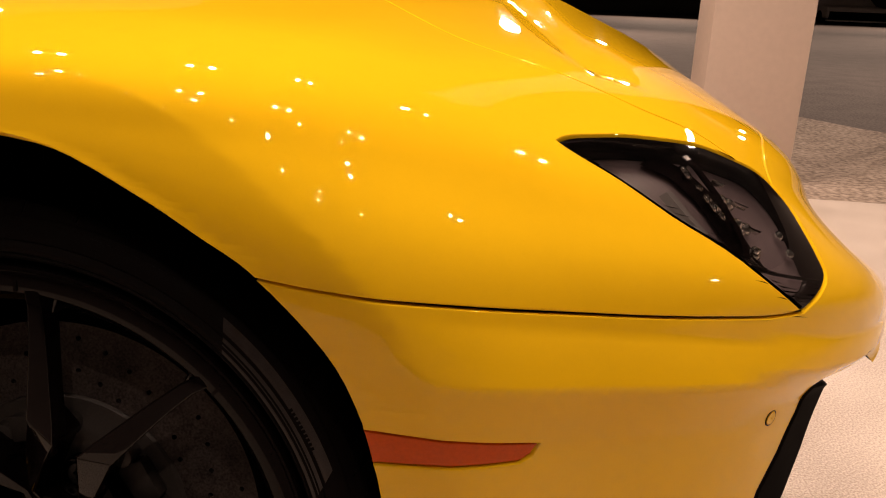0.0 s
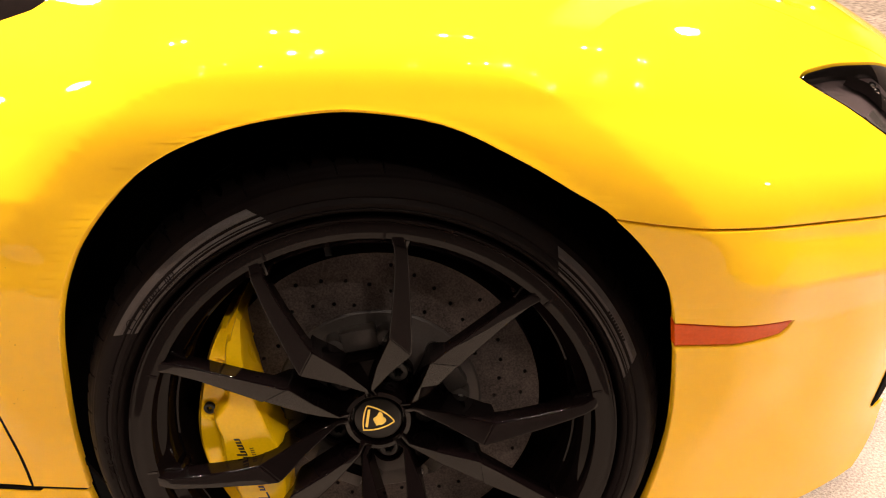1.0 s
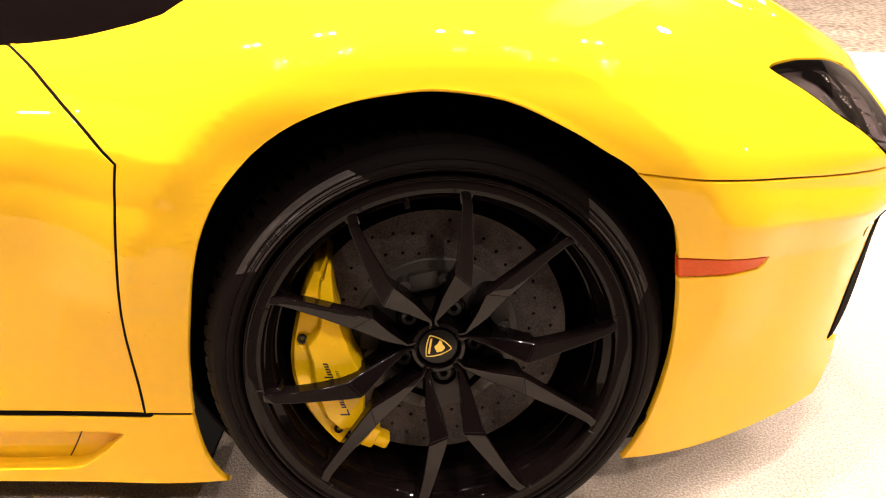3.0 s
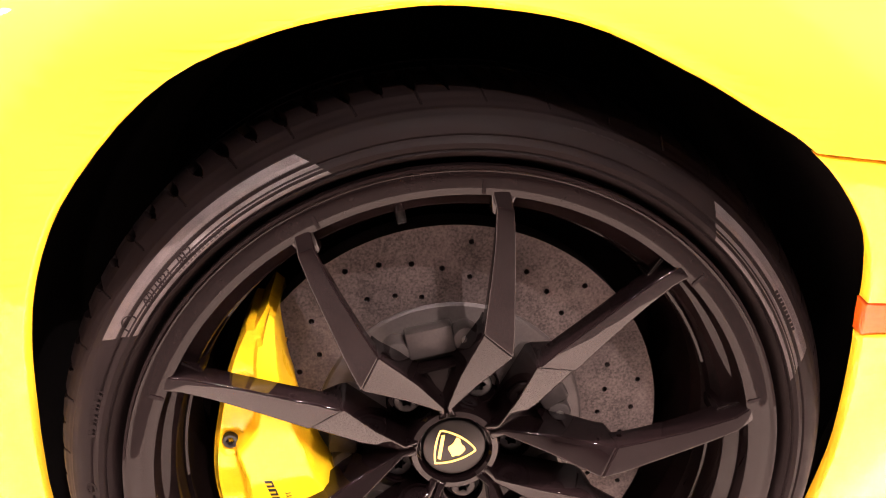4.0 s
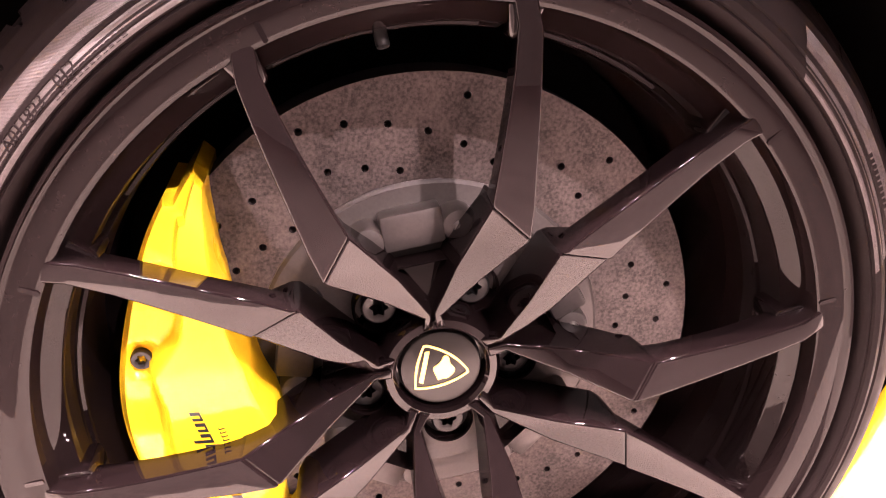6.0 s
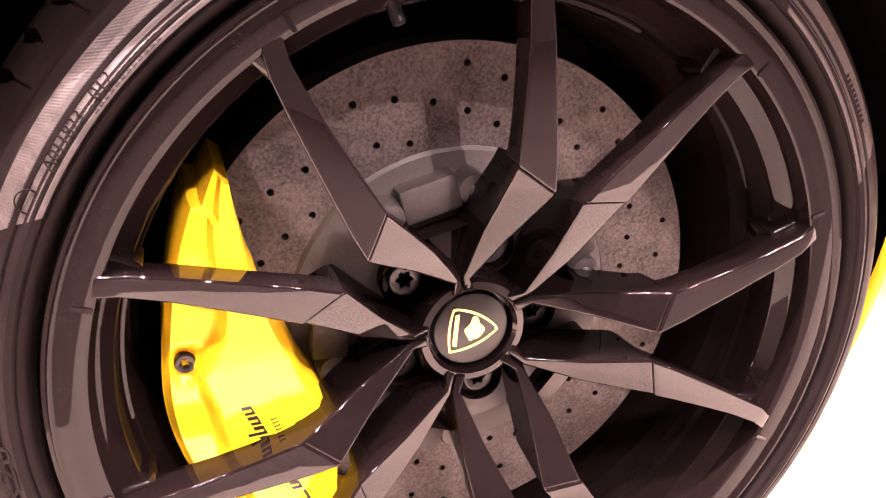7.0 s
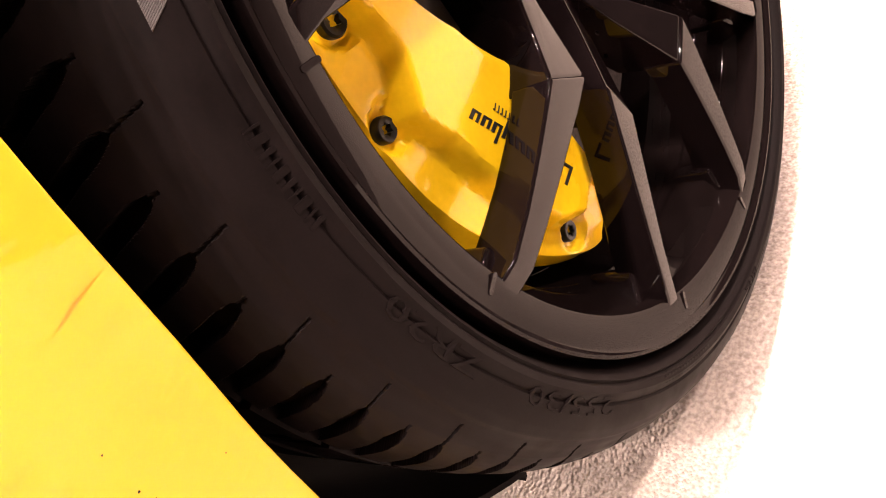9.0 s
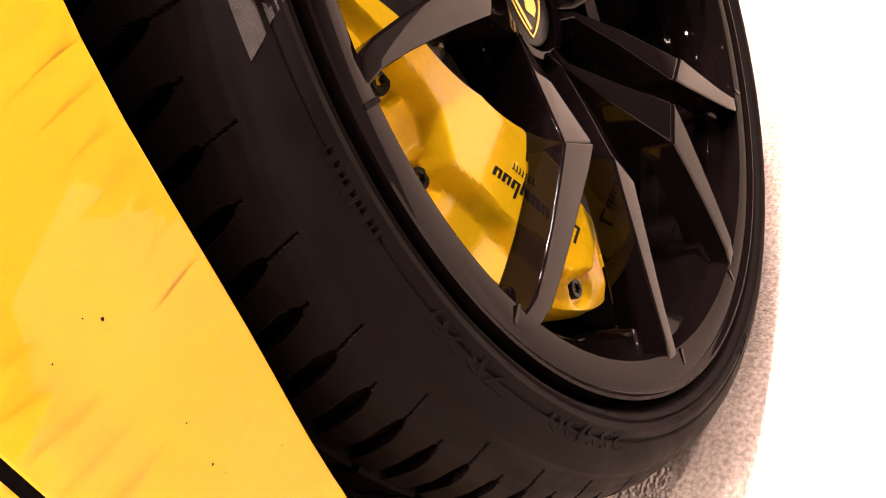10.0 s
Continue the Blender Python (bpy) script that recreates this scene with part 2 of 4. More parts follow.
def section(s):
    key = round(s, 5)
    if key not in SECTION_CACHE:
        a = bend(s)
        px, py = np.interp(s, PLAN_S, PLAN_X), np.interp(s, PLAN_S, PLAN_Y)
        pts = []
        for row_d, row_z in zip(SEC_D, SEC_Z):
            d = smooth_row(row_d, s)
            pts.append(np.array((px - math.sin(a) * d, py + math.cos(a) * d, smooth_row(row_z, s))))
        for line in TOP:
            pts.append(np.array([smooth_row(row, s) for row in line]))
        SECTION_CACHE[key] = pts
    return SECTION_CACHE[key]


def ease(a, b, x):
    x = min(max((x - a) / (b - a), 0.0), 1.0)
    return x * x * (3 - 2 * x)


def peak(x, half):
    return max(0.0, 1.0 - abs(x) / half)


def skin(s, v):
    """A point of the car's skin: s along the plan line, v from the lower edge (0) to the bonnet's middle (7)."""
    pts = section(s)
    v = min(max(v, 0.0), 6.9999)
    k = int(v)
    p = hermite(pts[max(k - 1, 0)], pts[k], pts[k + 1], pts[min(k + 2, 7)], v - k)
    a = bend(s)
    # creases along the bumper and the door, and the soft ridge round the wheel arch
    out = 0.014 * peak(v - 2.52 - 0.09 * ease(0.6, 0.85, s), 0.4) * ease(0.27, 0.45, s)
    out += 0.012 * peak(v - 3.08 - 0.25 * ease(-0.3, -0.6, s), 0.5) * ease(-0.27, -0.36, s)
    d = math.hypot(s + 0.005, p[2] - 0.375) - 0.345
    out += 0.014 * (min(max(d / 0.055, 0.0), 1.0) if d < 0.055 else 1.0 - ease(0.055, 0.2, d)) * ease(0.25, 0.42, p[2]) * ease(5.2, 4.2, v)
    # a hollow in the bonnet behind a diagonal edge
    edge = float(np.interp(s, (0.0, 0.2, 0.315, 0.40, 0.465, 0.56), (6.95, 6.8, 6.53, 6.2, 5.8, 5.66)))
    dip = 0.012 * ease(0.0, 0.10, v - edge) * ease(0.5, 0.12, v - edge) * ease(0.58, 0.49, s)
    return Vector((p[0] + math.sin(a) * out, p[1] - math.cos(a) * out, p[2] - dip))


def level(s, z):
    """The v at which the skin has the height z."""
    lo, hi = 0.0, 6.0
    for _ in range(30):
        mid = (lo + hi) / 2
        if skin(s, mid).z < z:
            lo = mid
        else:
            hi = mid
    return (lo + hi) / 2


def inward(s, v):
    e = 0.004
    a = skin(s + e, v) - skin(s - e, v)
    b = skin(s, v + e * 4) - skin(s, v - e * 4)
    n = a.cross(b)
    n.normalize()
    return n if n.y * math.cos(bend(s)) - n.x * math.sin(bend(s)) - n.z > 0 else -n


def dense(loop, step=0.02, vstep=0.12):
    out = []
    for (s0, v0), (s1, v1) in zip(loop, loop[1:] + loop[:1]):
        n = max(1, int(max(abs(s1 - s0) / step, abs(v1 - v0) / vstep)))
        out += [(s0 + (s1 - s0) * i / n, v0 + (v1 - v0) * i / n) for i in range(n)]
    return out


def inside(p, rim):
    ins = False
    for (a, b), (c, d) in zip(rim, rim[1:] + rim[:1]):
        if (b > p[1]) != (d > p[1]) and p[0] < (c - a) * (p[1] - b) / (d - b) + a:
            ins = not ins
    return ins


def panel(name, loop, mat, parent, label="", step=0.02, vstep=0.10, lip=0.012, offset=0.0, gap=0.0015, hole=None, hole_lip=0.03):
    """A skin panel inside a loop of (s, v), with a shut gap and a rounded, turned-in edge."""
    rims = [dense(loop, step * 0.5, vstep * 0.5)] + ([dense(hole, step * 0.5, vstep * 0.5)] if hole else [])
    pts, edges = [], []
    for rim in rims:
        o, n = len(pts), len(rim)
        pts += [Vector(p) for p in rim]
        edges += [(o + i, o + (i + 1) % n) for i in range(n)]
    flat = np.array([(p.x / step, p.y / vstep) for p in pts])
    s0, v0, s1, v1 = min(p.x for p in pts), min(p.y for p in pts), max(p.x for p in pts), max(p.y for p in pts)
    solid = lambda p: inside(p, rims[0]) and not (hole and inside(p, rims[1]))
    for i in range(int((s1 - s0) / step) + 1):
        for j in range(int((v1 - v0) / vstep) + 1):
            p = (s0 + (i + 0.5) * step, v0 + (j + 0.5) * vstep)
            if np.min(np.hypot(flat[:, 0] - p[0] / step, flat[:, 1] - p[1] / vstep)) > 0.45 and solid(p):
                pts.append(Vector(p))
    res = geometry.delaunay_2d_cdt(pts, edges, [], 1, 1e-7)
    uv = [(p.x, p.y) for p in res[0]]
    nor = [inward(*p) for p in uv]
    bm = bmesh.new()
    verts = [bm.verts.new(skin(*p) + q * offset) for p, q in zip(uv, nor)]
    bm.verts.index_update()
    for f in res[2]:
        c = (sum(uv[i][0] for i in f) / len(f), sum(uv[i][1] for i in f) / len(f))
        if solid(c):
            a, b_, c_ = (verts[i].co for i in f[:3])
            order = f if (b_ - a).cross(c_ - a).dot(nor[f[0]]) < 0 else list(reversed(f))
            bm.faces.new([verts[i] for i in order])
    loops = [[-nor[l.vert.index] for l in f.loops] for f in bm.faces]
    border = [l for f in bm.faces for l in f.loops if l.edge.is_boundary]
    away = {}
    for l in border:
        a, b_ = l.vert, l.link_loop_next.vert
        n = -nor[a.index]
        side = (b_.co - a.co).cross(n).normalized()
        for v in (a, b_):
            away[v] = away.get(v, Vector()) + side
    inner_hole = set()
    for v in away:
        away[v].normalize()
        if hole and min((uv[v.index][0] - p[0]) ** 2 + (uv[v.index][1] - p[1]) ** 2 for p in rims[1]) < 1e-9:
            inner_hole.add(v)
    base = {v: v.co.copy() for v in away}
    mid = {v: bm.verts.new(base[v] - away[v] * gap + nor[v.index] * 0.0009) for v in away}
    low = {v: bm.verts.new(base[v] - away[v] * gap + nor[v.index] * (hole_lip if v in inner_hole else lip)) for v in away}
    for v in away:
        v.co = base[v] - away[v] * (gap + 0.0012)
    if lip:
        for l in border:
            a, b_ = l.vert, l.link_loop_next.vert
            na, nb, oa, ob = -nor[a.index], -nor[b_.index], away[a], away[b_]
            bm.faces.new((b_, a, mid[a], mid[b_]))
            loops.append([nb, na, (na + oa).normalized(), (nb + ob).normalized()])
            bm.faces.new((mid[b_], mid[a], low[a], low[b_]))
            loops.append([(nb + ob).normalized(), (na + oa).normalized(), oa, ob])
    else:
        bmesh.ops.delete(bm, geom=list(mid.values()) + list(low.values()), context="VERTS")
    ob = part(name, bm, mat, parent, label)
    for e in ob.data.edges:
        e.use_edge_sharp = False
    ob.data.normals_split_custom_set([tuple(n) for f in loops for n in f])
    return ob


def curve_through(pts, n=4):
    out = []
    for i in range(len(pts) - 1):
        p = [np.array(pts[min(max(i + k, 0), len(pts) - 1)]) for k in (-1, 0, 1, 2)]
        out += [tuple(hermite(*p, k / n)) for k in range(n)]
    return out + [tuple(pts[-1])]


# ---- floor and hall ----
def sheet(x0, y0, x1, y1, z):
    bm = bmesh.new()
    bm.faces.new([bm.verts.new(p) for p in ((x0, y0, z), (x1, y0, z), (x1, y1, z), (x0, y1, z))])
    return bm


def flat(pts, z):
    bm = bmesh.new()
    bm.faces.new([bm.verts.new((x, y, z)) for x, y in pts])
    return bm


near_edge, far_edge = [(-30, 3.32), (30, 3.32)], [(-30, 6.7), (1.6, 6.62), (2.1, 6.55), (2.4, 6.25), (2.7, 5.75), (3.0, 5.5), (4, 5.3), (30, 5.0)]
front_edge = [(-30, -0.80), (30, -0.80)]
tagged(part("floor", flat(front_edge + near_edge[::-1], 0), CARPET), "pale beige looped exhibition carpet", "floor", kind="structure")
# unseen dark floor before the car, added so the spokes reflect less light
tagged(part("floor_unseen_dark", flat([(-30, -20), (30, -20)] + front_edge[::-1], 0), CARPET_DARK), "unseen dark grey carpet, added to darken the wheel's reflections", "floor", kind="structure")
tagged(part("pavement", flat(near_edge + far_edge[::-1], 0), CARPET_SPECK), "speckled beige carpet of the gangway", "floor", kind="structure")
tagged(part("ground", flat(far_edge + [(30, 60), (-30, 60)], 0), CARPET_DARK), "dark grey carpet of the next stand", "floor", kind="structure")
tagged(part("ceiling", box(-30, -20, 9, 30, 60, 9.3), CEILING), "dark hall ceiling", "ceiling", kind="structure")
# west and east walls are unseen and pale, added to reflect light sideways
for name, dims in (("wall_south", (-30, -10.3, 0, 30, -10, 9)), ("wall_north", (-30, 60, 0, 30, 60.3, 9)), ("wall_west", (-10.3, -10, 0, -10, 60, 9)), ("wall_east", (24, -10, 0, 24.3, 60, 9))):
    tagged(part(name, box(*dims), PALE_WALL if name in ("wall_west", "wall_east") else GREY), "plain added wall that closes the hall", "wall", kind="structure")
tagged(part("column", box(1.14, 3.6, 0, 1.60, 4.05, 4.2, 0.004), WHITE_WALL), "pale painted square display column on the carpet", "column")

post = tagged(empty("barrier_post", None, pose(2.88, 5.45, 0)), "metal barrier post with a yellow-green strip", "barrier post")
part("foot", box(-0.075, -0.05, 0, 0.075, 0.05, 0.10, 0.012), DULL_METAL, post)
part("shaft", box(-0.03, -0.02, 0.10, 0.05, 0.02, 1.1, 0.006), DULL_METAL, post)
part("strip", box(-0.008, -0.026, 0.10, 0.04, -0.021, 1.1, 0.002), LIME, post, "yellow-green strip")


def far_car():
    """A car on the next stand, of which only the front lip and intake come into view."""
    ob = tagged(empty("distant_car", None, pose(15.6, 46, 0, 0, 0, 8)), "dark distant car with a white front lip", "car")
    bm = bmesh.new()
    side = [(-2.3, 0.25), (-2.35, 0.55), (-2.1, 0.85), (-1.0, 0.95), (-0.2, 1.35), (1.0, 1.35), (1.9, 1.0), (2.2, 0.9), (2.25, 0.3)]
    rows = [[bm.verts.new((y * k, x + 2.3, z)) for x, z in side] for y, k in ((-1.6, 1), (1.6, 1))]
    n = len(side)
    for i in range(n):
        bm.faces.new((rows[0][i], rows[0][(i + 1) % n], rows[1][(i + 1) % n], rows[1][i]))
    bm.faces.new(rows[0])
    bm.faces.new(rows[1][::-1])
    bmesh.ops.recalc_face_normals(bm, faces=bm.faces)
    bmesh.ops.bevel(bm, geom=list(bm.edges), offset=0.08, segments=3, affect="EDGES", profile=0.5)
    part("body", bm, WHITE, ob)
    part("intake", box(-1.5, -0.12, 0.22, 1.5, 0.1, 0.62, 0.03), BLACK, ob)
    part("lip", box(-1.65, -0.28, 0.12, 1.65, 0.05, 0.20, 0.03), WHITE, ob, "white front lip")
    for x in (-1.5, 1.5):
        for y in (0.9, 3.6):
            bm = lathe([(0.01, -0.12), (0.3, -0.12), (0.33, -0.08), (0.33, 0.08), (0.3, 0.12), (0.01, 0.12)], 32)
            bm.transform(pose(x, y, 0.33, 0, 0, 90))
            part("wheel", bm, RUBBER, ob)
    return ob


far_car()

# ---- the car ----
car = tagged(empty("sports_car", None, CAR), "glossy yellow low sports car with black wheels", "car")

ARCH = [(-0.322, 0.088), (-0.350, 0.141), (-0.358, 0.223), (-0.347, 0.33), (-0.333, 0.41), (-0.308, 0.518), (-0.267, 0.595), (-0.192, 0.665), (-0.121, 0.698),
        (-0.055, 0.713), (0.0, 0.717), (0.076, 0.706), (0.146, 0.675), (0.194, 0.648), (0.238, 0.62), (0.285, 0.564), (0.308, 0.515), (0.323, 0.462), (0.339, 0.377), (0.343, 0.294), (0.339, 0.227), (0.317, 0.125)]
arch = curve_through([(s, level(s, z)) for s, z in ARCH], 4)
sill_cut = 2 * 4        # the arch's points at the sill gap and at the bumper seam
seam_cut = 14 * 4

DOOR_FRONT = [(-0.43, 1.0), (-0.425, 1.6), (-0.41, 2.27), (-0.401, 2.75), (-0.395, 3.03), (-0.43, 3.32), (-0.475, 3.7), (-0.52, 4.13), (-0.56, 4.53), (-0.572, 4.61)]
WINDOW_LOW = [(-0.37, 5.0), (-0.405, 4.9), (-0.485, 4.73), (-0.572, 4.61)]
SEAM = curve_through([arch[seam_cut], (0.305, 3.0), (0.42, 3.02), (0.53, 3.06), (0.62, 3.12), (0.69, 3.2), (0.74, 3.33)], 4)
LAMP_LOW = curve_through([(0.74, 3.33), (0.66, 3.92), (0.58, 4.25), (0.515, 4.62), (0.465, 4.88)], 4)
LAMP_TOP = curve_through([(0.465, 4.88), (0.482, 4.97), (0.53, 5.03), (0.58, 5.01), (0.635, 4.99), (0.69, 4.955)], 3)
LAMP_END = curve_through([(0.69, 4.955), (0.725, 4.93), (0.75, 4.84), (0.775, 4.65), (0.786, 4.4), (0.793, 4.15), (0.795, 3.93), (0.77, 3.62), (0.74, 3.33)], 3)
BONNET_SIDE = curve_through([(-0.28, 6.88), (-0.10, 6.75), (0.05, 6.5), (0.25, 6.08), (0.365, 5.8), (0.49, 5.58), (0.57, 5.33), (0.64, 5.12), (0.69, 4.955)], 4)
NOSE_SEAM = [(0.752, 5.1), (0.757, 5.58), (0.78, 6.1), (0.79, 6.95)]

k = DOOR_FRONT.index((-0.395, 3.03))
door_line = curve_through(DOOR_FRONT[:k + 1], 4) + curve_through(DOOR_FRONT[k:], 4)[1:]
sill_v = 1.0
panel("front_fender", [(-0.43, sill_v)] + [(arch[sill_cut][0], sill_v)] + arch[sill_cut + 1:seam_cut] + SEAM[:-1] + LAMP_LOW[:-1] + LAMP_TOP[:-1] + BONNET_SIDE[::-1]
      + [(-0.297, 6.2), (-0.312, 5.6), (-0.335, 5.25)] + WINDOW_LOW[:-1] + door_line[:0:-1], YELLOW, car, step=0.013, vstep=0.065)
panel("door", door_line + [(-0.9, 4.55), (-1.4, 4.5), (-1.4, sill_v)], YELLOW, car, step=0.03, gap=0.0026)


def gap_strip(name, line, half, depth, parent):
    """A shut gap's shade as a black strip along a line of (s, v)."""
    bm = bmesh.new()
    pts = [skin(*p) + inward(*p) * depth for p in line]
    rings = []
    for i, p in enumerate(pts):
        along = (pts[min(i + 1, len(pts) - 1)] - pts[max(i - 1, 0)]).normalized()
        n = inward(*line[i])
        side = along.cross(n).normalized()
        rings.append([bm.verts.new(q) for q in (p - side * half, p + side * half, p + side * half + n * 0.008, p - side * half + n * 0.008)])
    for a, b in zip(rings, rings[1:]):
        for i in range(4):
            bm.faces.new((a[i], a[(i + 1) % 4], b[(i + 1) % 4], b[i]))
    bm.faces.new(rings[0])
    bm.faces.new(rings[-1])
    bmesh.ops.recalc_face_normals(bm, faces=bm.faces)
    return part(name, bm, BLACK, parent, "black strip laid in as the shade of a gap")


gap_strip("door_gap_shade", door_line, 0.0029, 0.0012, car)
gap_strip("door_gap_shade", [(-1.38 + 0.96 * i / 40, (sill_v + 0.965) / 2) for i in range(41)], 0.0034, 0.0012, car)
gap_strip("door_gap_shade", [(-0.42 + (arch[sill_cut][0] + 0.415) * i / 10, sill_v - 0.004) for i in range(11)], 0.0016, 0.0016, car)
panel("bonnet", BONNET_SIDE + LAMP_END[1:7] + NOSE_SEAM + [(0.3, 6.95), (-0.28, 6.95)], YELLOW, car, gap=0.0009)
panel("side_window", WINDOW_LOW + [(-0.9, 4.55), (-1.4, 4.5), (-1.4, 6.9), (-0.30, 6.9), (-0.305, 6.2), (-0.32, 5.6), (-0.34, 5.25)], BLACK_GLOSS, car, "dark tinted side glass and black trim", offset=0.004, step=0.03)

def arch_front(v):
    """The arch's front edge: its place along the plan line at the height v."""
    run = sorted((b, a) for a, b in arch[seam_cut:])
    return float(np.interp(v, [p[0] for p in run], [p[1] for p in run]))


MARK = [(arch_front(2.195), 2.195), (0.385, 2.185), (0.4575, 2.15), (0.453, 2.09), (0.443, 2.055), (0.385, 2.045), (arch_front(2.025), 2.025)]
upper_mark = [p for p in arch[seam_cut:] if p[1] > 2.20]
lower_mark = [p for p in arch[seam_cut:] if p[1] < 2.01]
STRIP = [(0.797, 2.34), (0.795, 2.05), (0.775, 1.78), (0.75, 1.58), (0.735, 1.25), (0.725, 1.0)]
panel("front_bumper", SEAM[:-1] + LAMP_END[:5:-1] + NOSE_SEAM + [(1.15, 6.95), (1.15, 2.5), (0.95, 2.46), (0.87, 2.43), (0.81, 2.40)] + STRIP
      + [(0.745, 0.93), (0.79, 0.88), (0.79, 0.5), (0.75, 0.0), (0.5, 0.0), (0.312, 0.0)] + lower_mark[::-1] + MARK[::-1] + upper_mark[:0:-1], YELLOW, car)
panel("side_marker", MARK, ORANGE, car, "long amber side marker lamp", offset=0.0012, step=0.012, vstep=0.04, gap=0.001)
panel("intake_blade", STRIP + [(0.745, 1.0), (0.785, 1.2), (0.82, 1.45), (0.845, 1.7), (0.862, 2.05), (0.86, 2.26)], BLACK, car, "black blade beside the front intake", offset=-0.002, lip=0.03)
panel("intake_back", [(0.78, 0.1), (0.80, 1.0), (0.84, 1.8), (0.87, 2.2), (0.91, 2.2), (0.91, 0.1)], BLACK, car, offset=0.06, lip=0)

VENT = [(-0.470, 0.77), (-0.495, 0.79), (-0.57, 0.79), (-0.75, 0.78), (-1.0, 0.78), (-1.0, 0.27), (-0.675, 0.28), (-0.565, 0.31), (-0.54, 0.36), (-0.50, 0.58)]
sill = panel("sill", [(-1.4, 0.965), (-0.425, 0.965), (-0.418, 0.992)] + [(arch[sill_cut][0] - 0.002, 0.992)] + [p for p in arch[:sill_cut] if p[1] < 0.95][::-1] + [(-0.318, 0.0), (-0.6, 0.0), (-1.4, 0.0)], YELLOW, car, hole=VENT)
panel("vent_pocket", VENT, YELLOW, sill, offset=0.028, lip=0, step=0.03, gap=-0.004)
gap_strip("pocket_seam", [(-0.537 - 0.035 * i / 8, 0.775 - 0.45 * i / 8) for i in range(9)], 0.0009, 0.0262, sill)

# black underlay added behind the skin to stop light and keep gaps dark
panel("dark_gap_backing", [(-1.4, 0.05), (-0.345, 0.05)] + [((s + 0.005) * 1.035 - 0.005, level(s * 1.035, 0.375 + (skin(s, v).z - 0.375) * 1.035)) for s, v in arch[3:-2]]
      + [(0.33, 0.05), (0.72, 0.05), (0.705, 1.0), (0.72, 1.5), (0.76, 2.2), (0.80, 2.6), (0.80, 6.85), (-1.4, 6.85)], BLACK, car, offset=0.036, lip=0, step=0.04, vstep=0.15)
# flat black floor under the car, behind and before the wheel
part("underbody", box(-1.4, 0.085, 0.092, -0.362, 1.7, 0.10), BLACK, car, "black under-tray")
part("underbody", box(0.345, 0.24, 0.125, 0.46, 1.5, 0.133), BLACK, car, "black under-tray")

# headlight: dark housing, inner lamps, smoked lens
lamp_loop = LAMP_LOW[:-1] + LAMP_TOP[:-1] + LAMP_END[:-1]
headlight = panel("headlight", lamp_loop, LAMP_GREY, car, "swept headlight with dark housing and clear lens", offset=0.034, lip=0, step=0.02)
lens = panel("lens", lamp_loop, LENS, headlight, "smoked clear lens", offset=0.001, lip=0, step=0.012, vstep=0.06, gap=0.002)
lens.visible_shadow = False
panel("surround", lamp_loop, BLACK_GLOSS, headlight, offset=0.002, lip=0.032, step=0.02, hole=[(0.5 + (s - 0.5) * 0.965 + 0.004, 4.45 + (v - 4.45) * 0.93) for s, v in lamp_loop], hole_lip=0.03)


def lamp_spot(s, v, size, deep=0.024):
    n = -inward(s, v)
    bm = lathe([(0.001, -size * 0.5), (size * 0.5, -size * 0.42), (size * 0.85, -size * 0.1), (size, size * 0.3), (size * 0.9, size * 0.6), (0.001, size * 0.6)], 20)
    turn_to = n.to_track_quat("-Y", "Z").to_matrix().to_4x4()
    turn_to.translation = skin(s, v) - n * deep
    bm.transform(turn_to)
    return bm


def lamp_bar(points, half, mat, deep, name):
    """A thin blade lying inside the lamp along skin points."""
    bm = bmesh.new()
    rings = []
    for s, v in points:
        n = inward(s, v)
        p = skin(s, v) + n * deep
        side = (skin(s + 0.01, v + 0.04) - skin(s, v)).normalized()
        rings.append([bm.verts.new(q) for q in (p - side * half, p - n * 0.003, p + side * half, p + n * 0.006)])
    for a, b in zip(rings, rings[1:]):
        for i in range(4):
            bm.faces.new((a[i], a[(i + 1) % 4], b[(i + 1) % 4], b[i]))
    bm.faces.new(rings[0])
    bm.faces.new(rings[-1])
    bmesh.ops.recalc_face_normals(bm, faces=bm.faces)
    return part(name, bm, mat, headlight)


for s, v, size in ((0.672, 4.62, 0.0075), (0.684, 4.60, 0.0075), (0.690, 4.42, 0.0075), (0.702, 4.40, 0.0075), (0.706, 4.15, 0.007), (0.762, 4.42, 0.006), (0.772, 4.25, 0.006)):
    part("diode", lamp_spot(s, v, size), CHROME, headlight)
lamp_bar([(0.575, 4.96), (0.615, 4.82), (0.650, 4.62), (0.672, 4.42), (0.690, 4.18), (0.705, 3.98)], 0.017, BLACK_GLOSS, 0.028, "lamp_bezel")
random.seed(17)
for n in range(13):
    at = n / 12
    part("reflector_facet", lamp_spot(0.618 + 0.085 * at + random.uniform(-0.007, 0.007), 4.80 - 0.66 * at + random.uniform(-0.04, 0.04), random.uniform(0.0030, 0.0058), 0.019), CHROME, headlight)
lamp_bar([(0.585, 4.52), (0.605, 4.32), (0.632, 4.10), (0.642, 4.02)], 0.010, DULL_METAL, 0.014, "light_guide")
lamp_bar([(0.60, 4.96), (0.625, 4.8), (0.65, 4.55), (0.67, 4.25), (0.675, 4.0)], 0.004, BLACK_GLOSS, 0.008, "inner_rib")
lamp_bar([(0.680, 4.02), (0.688, 3.95), (0.70, 3.92)], 0.012, CHROME, 0.016, "reflector")
lamp_bar([(0.645, 4.68), (0.663, 4.66)], 0.0015, CHROME, 0.008, "chrome_bar")
lamp_bar([(0.672, 4.52), (0.692, 4.50)], 0.0015, CHROME, 0.008, "chrome_bar")
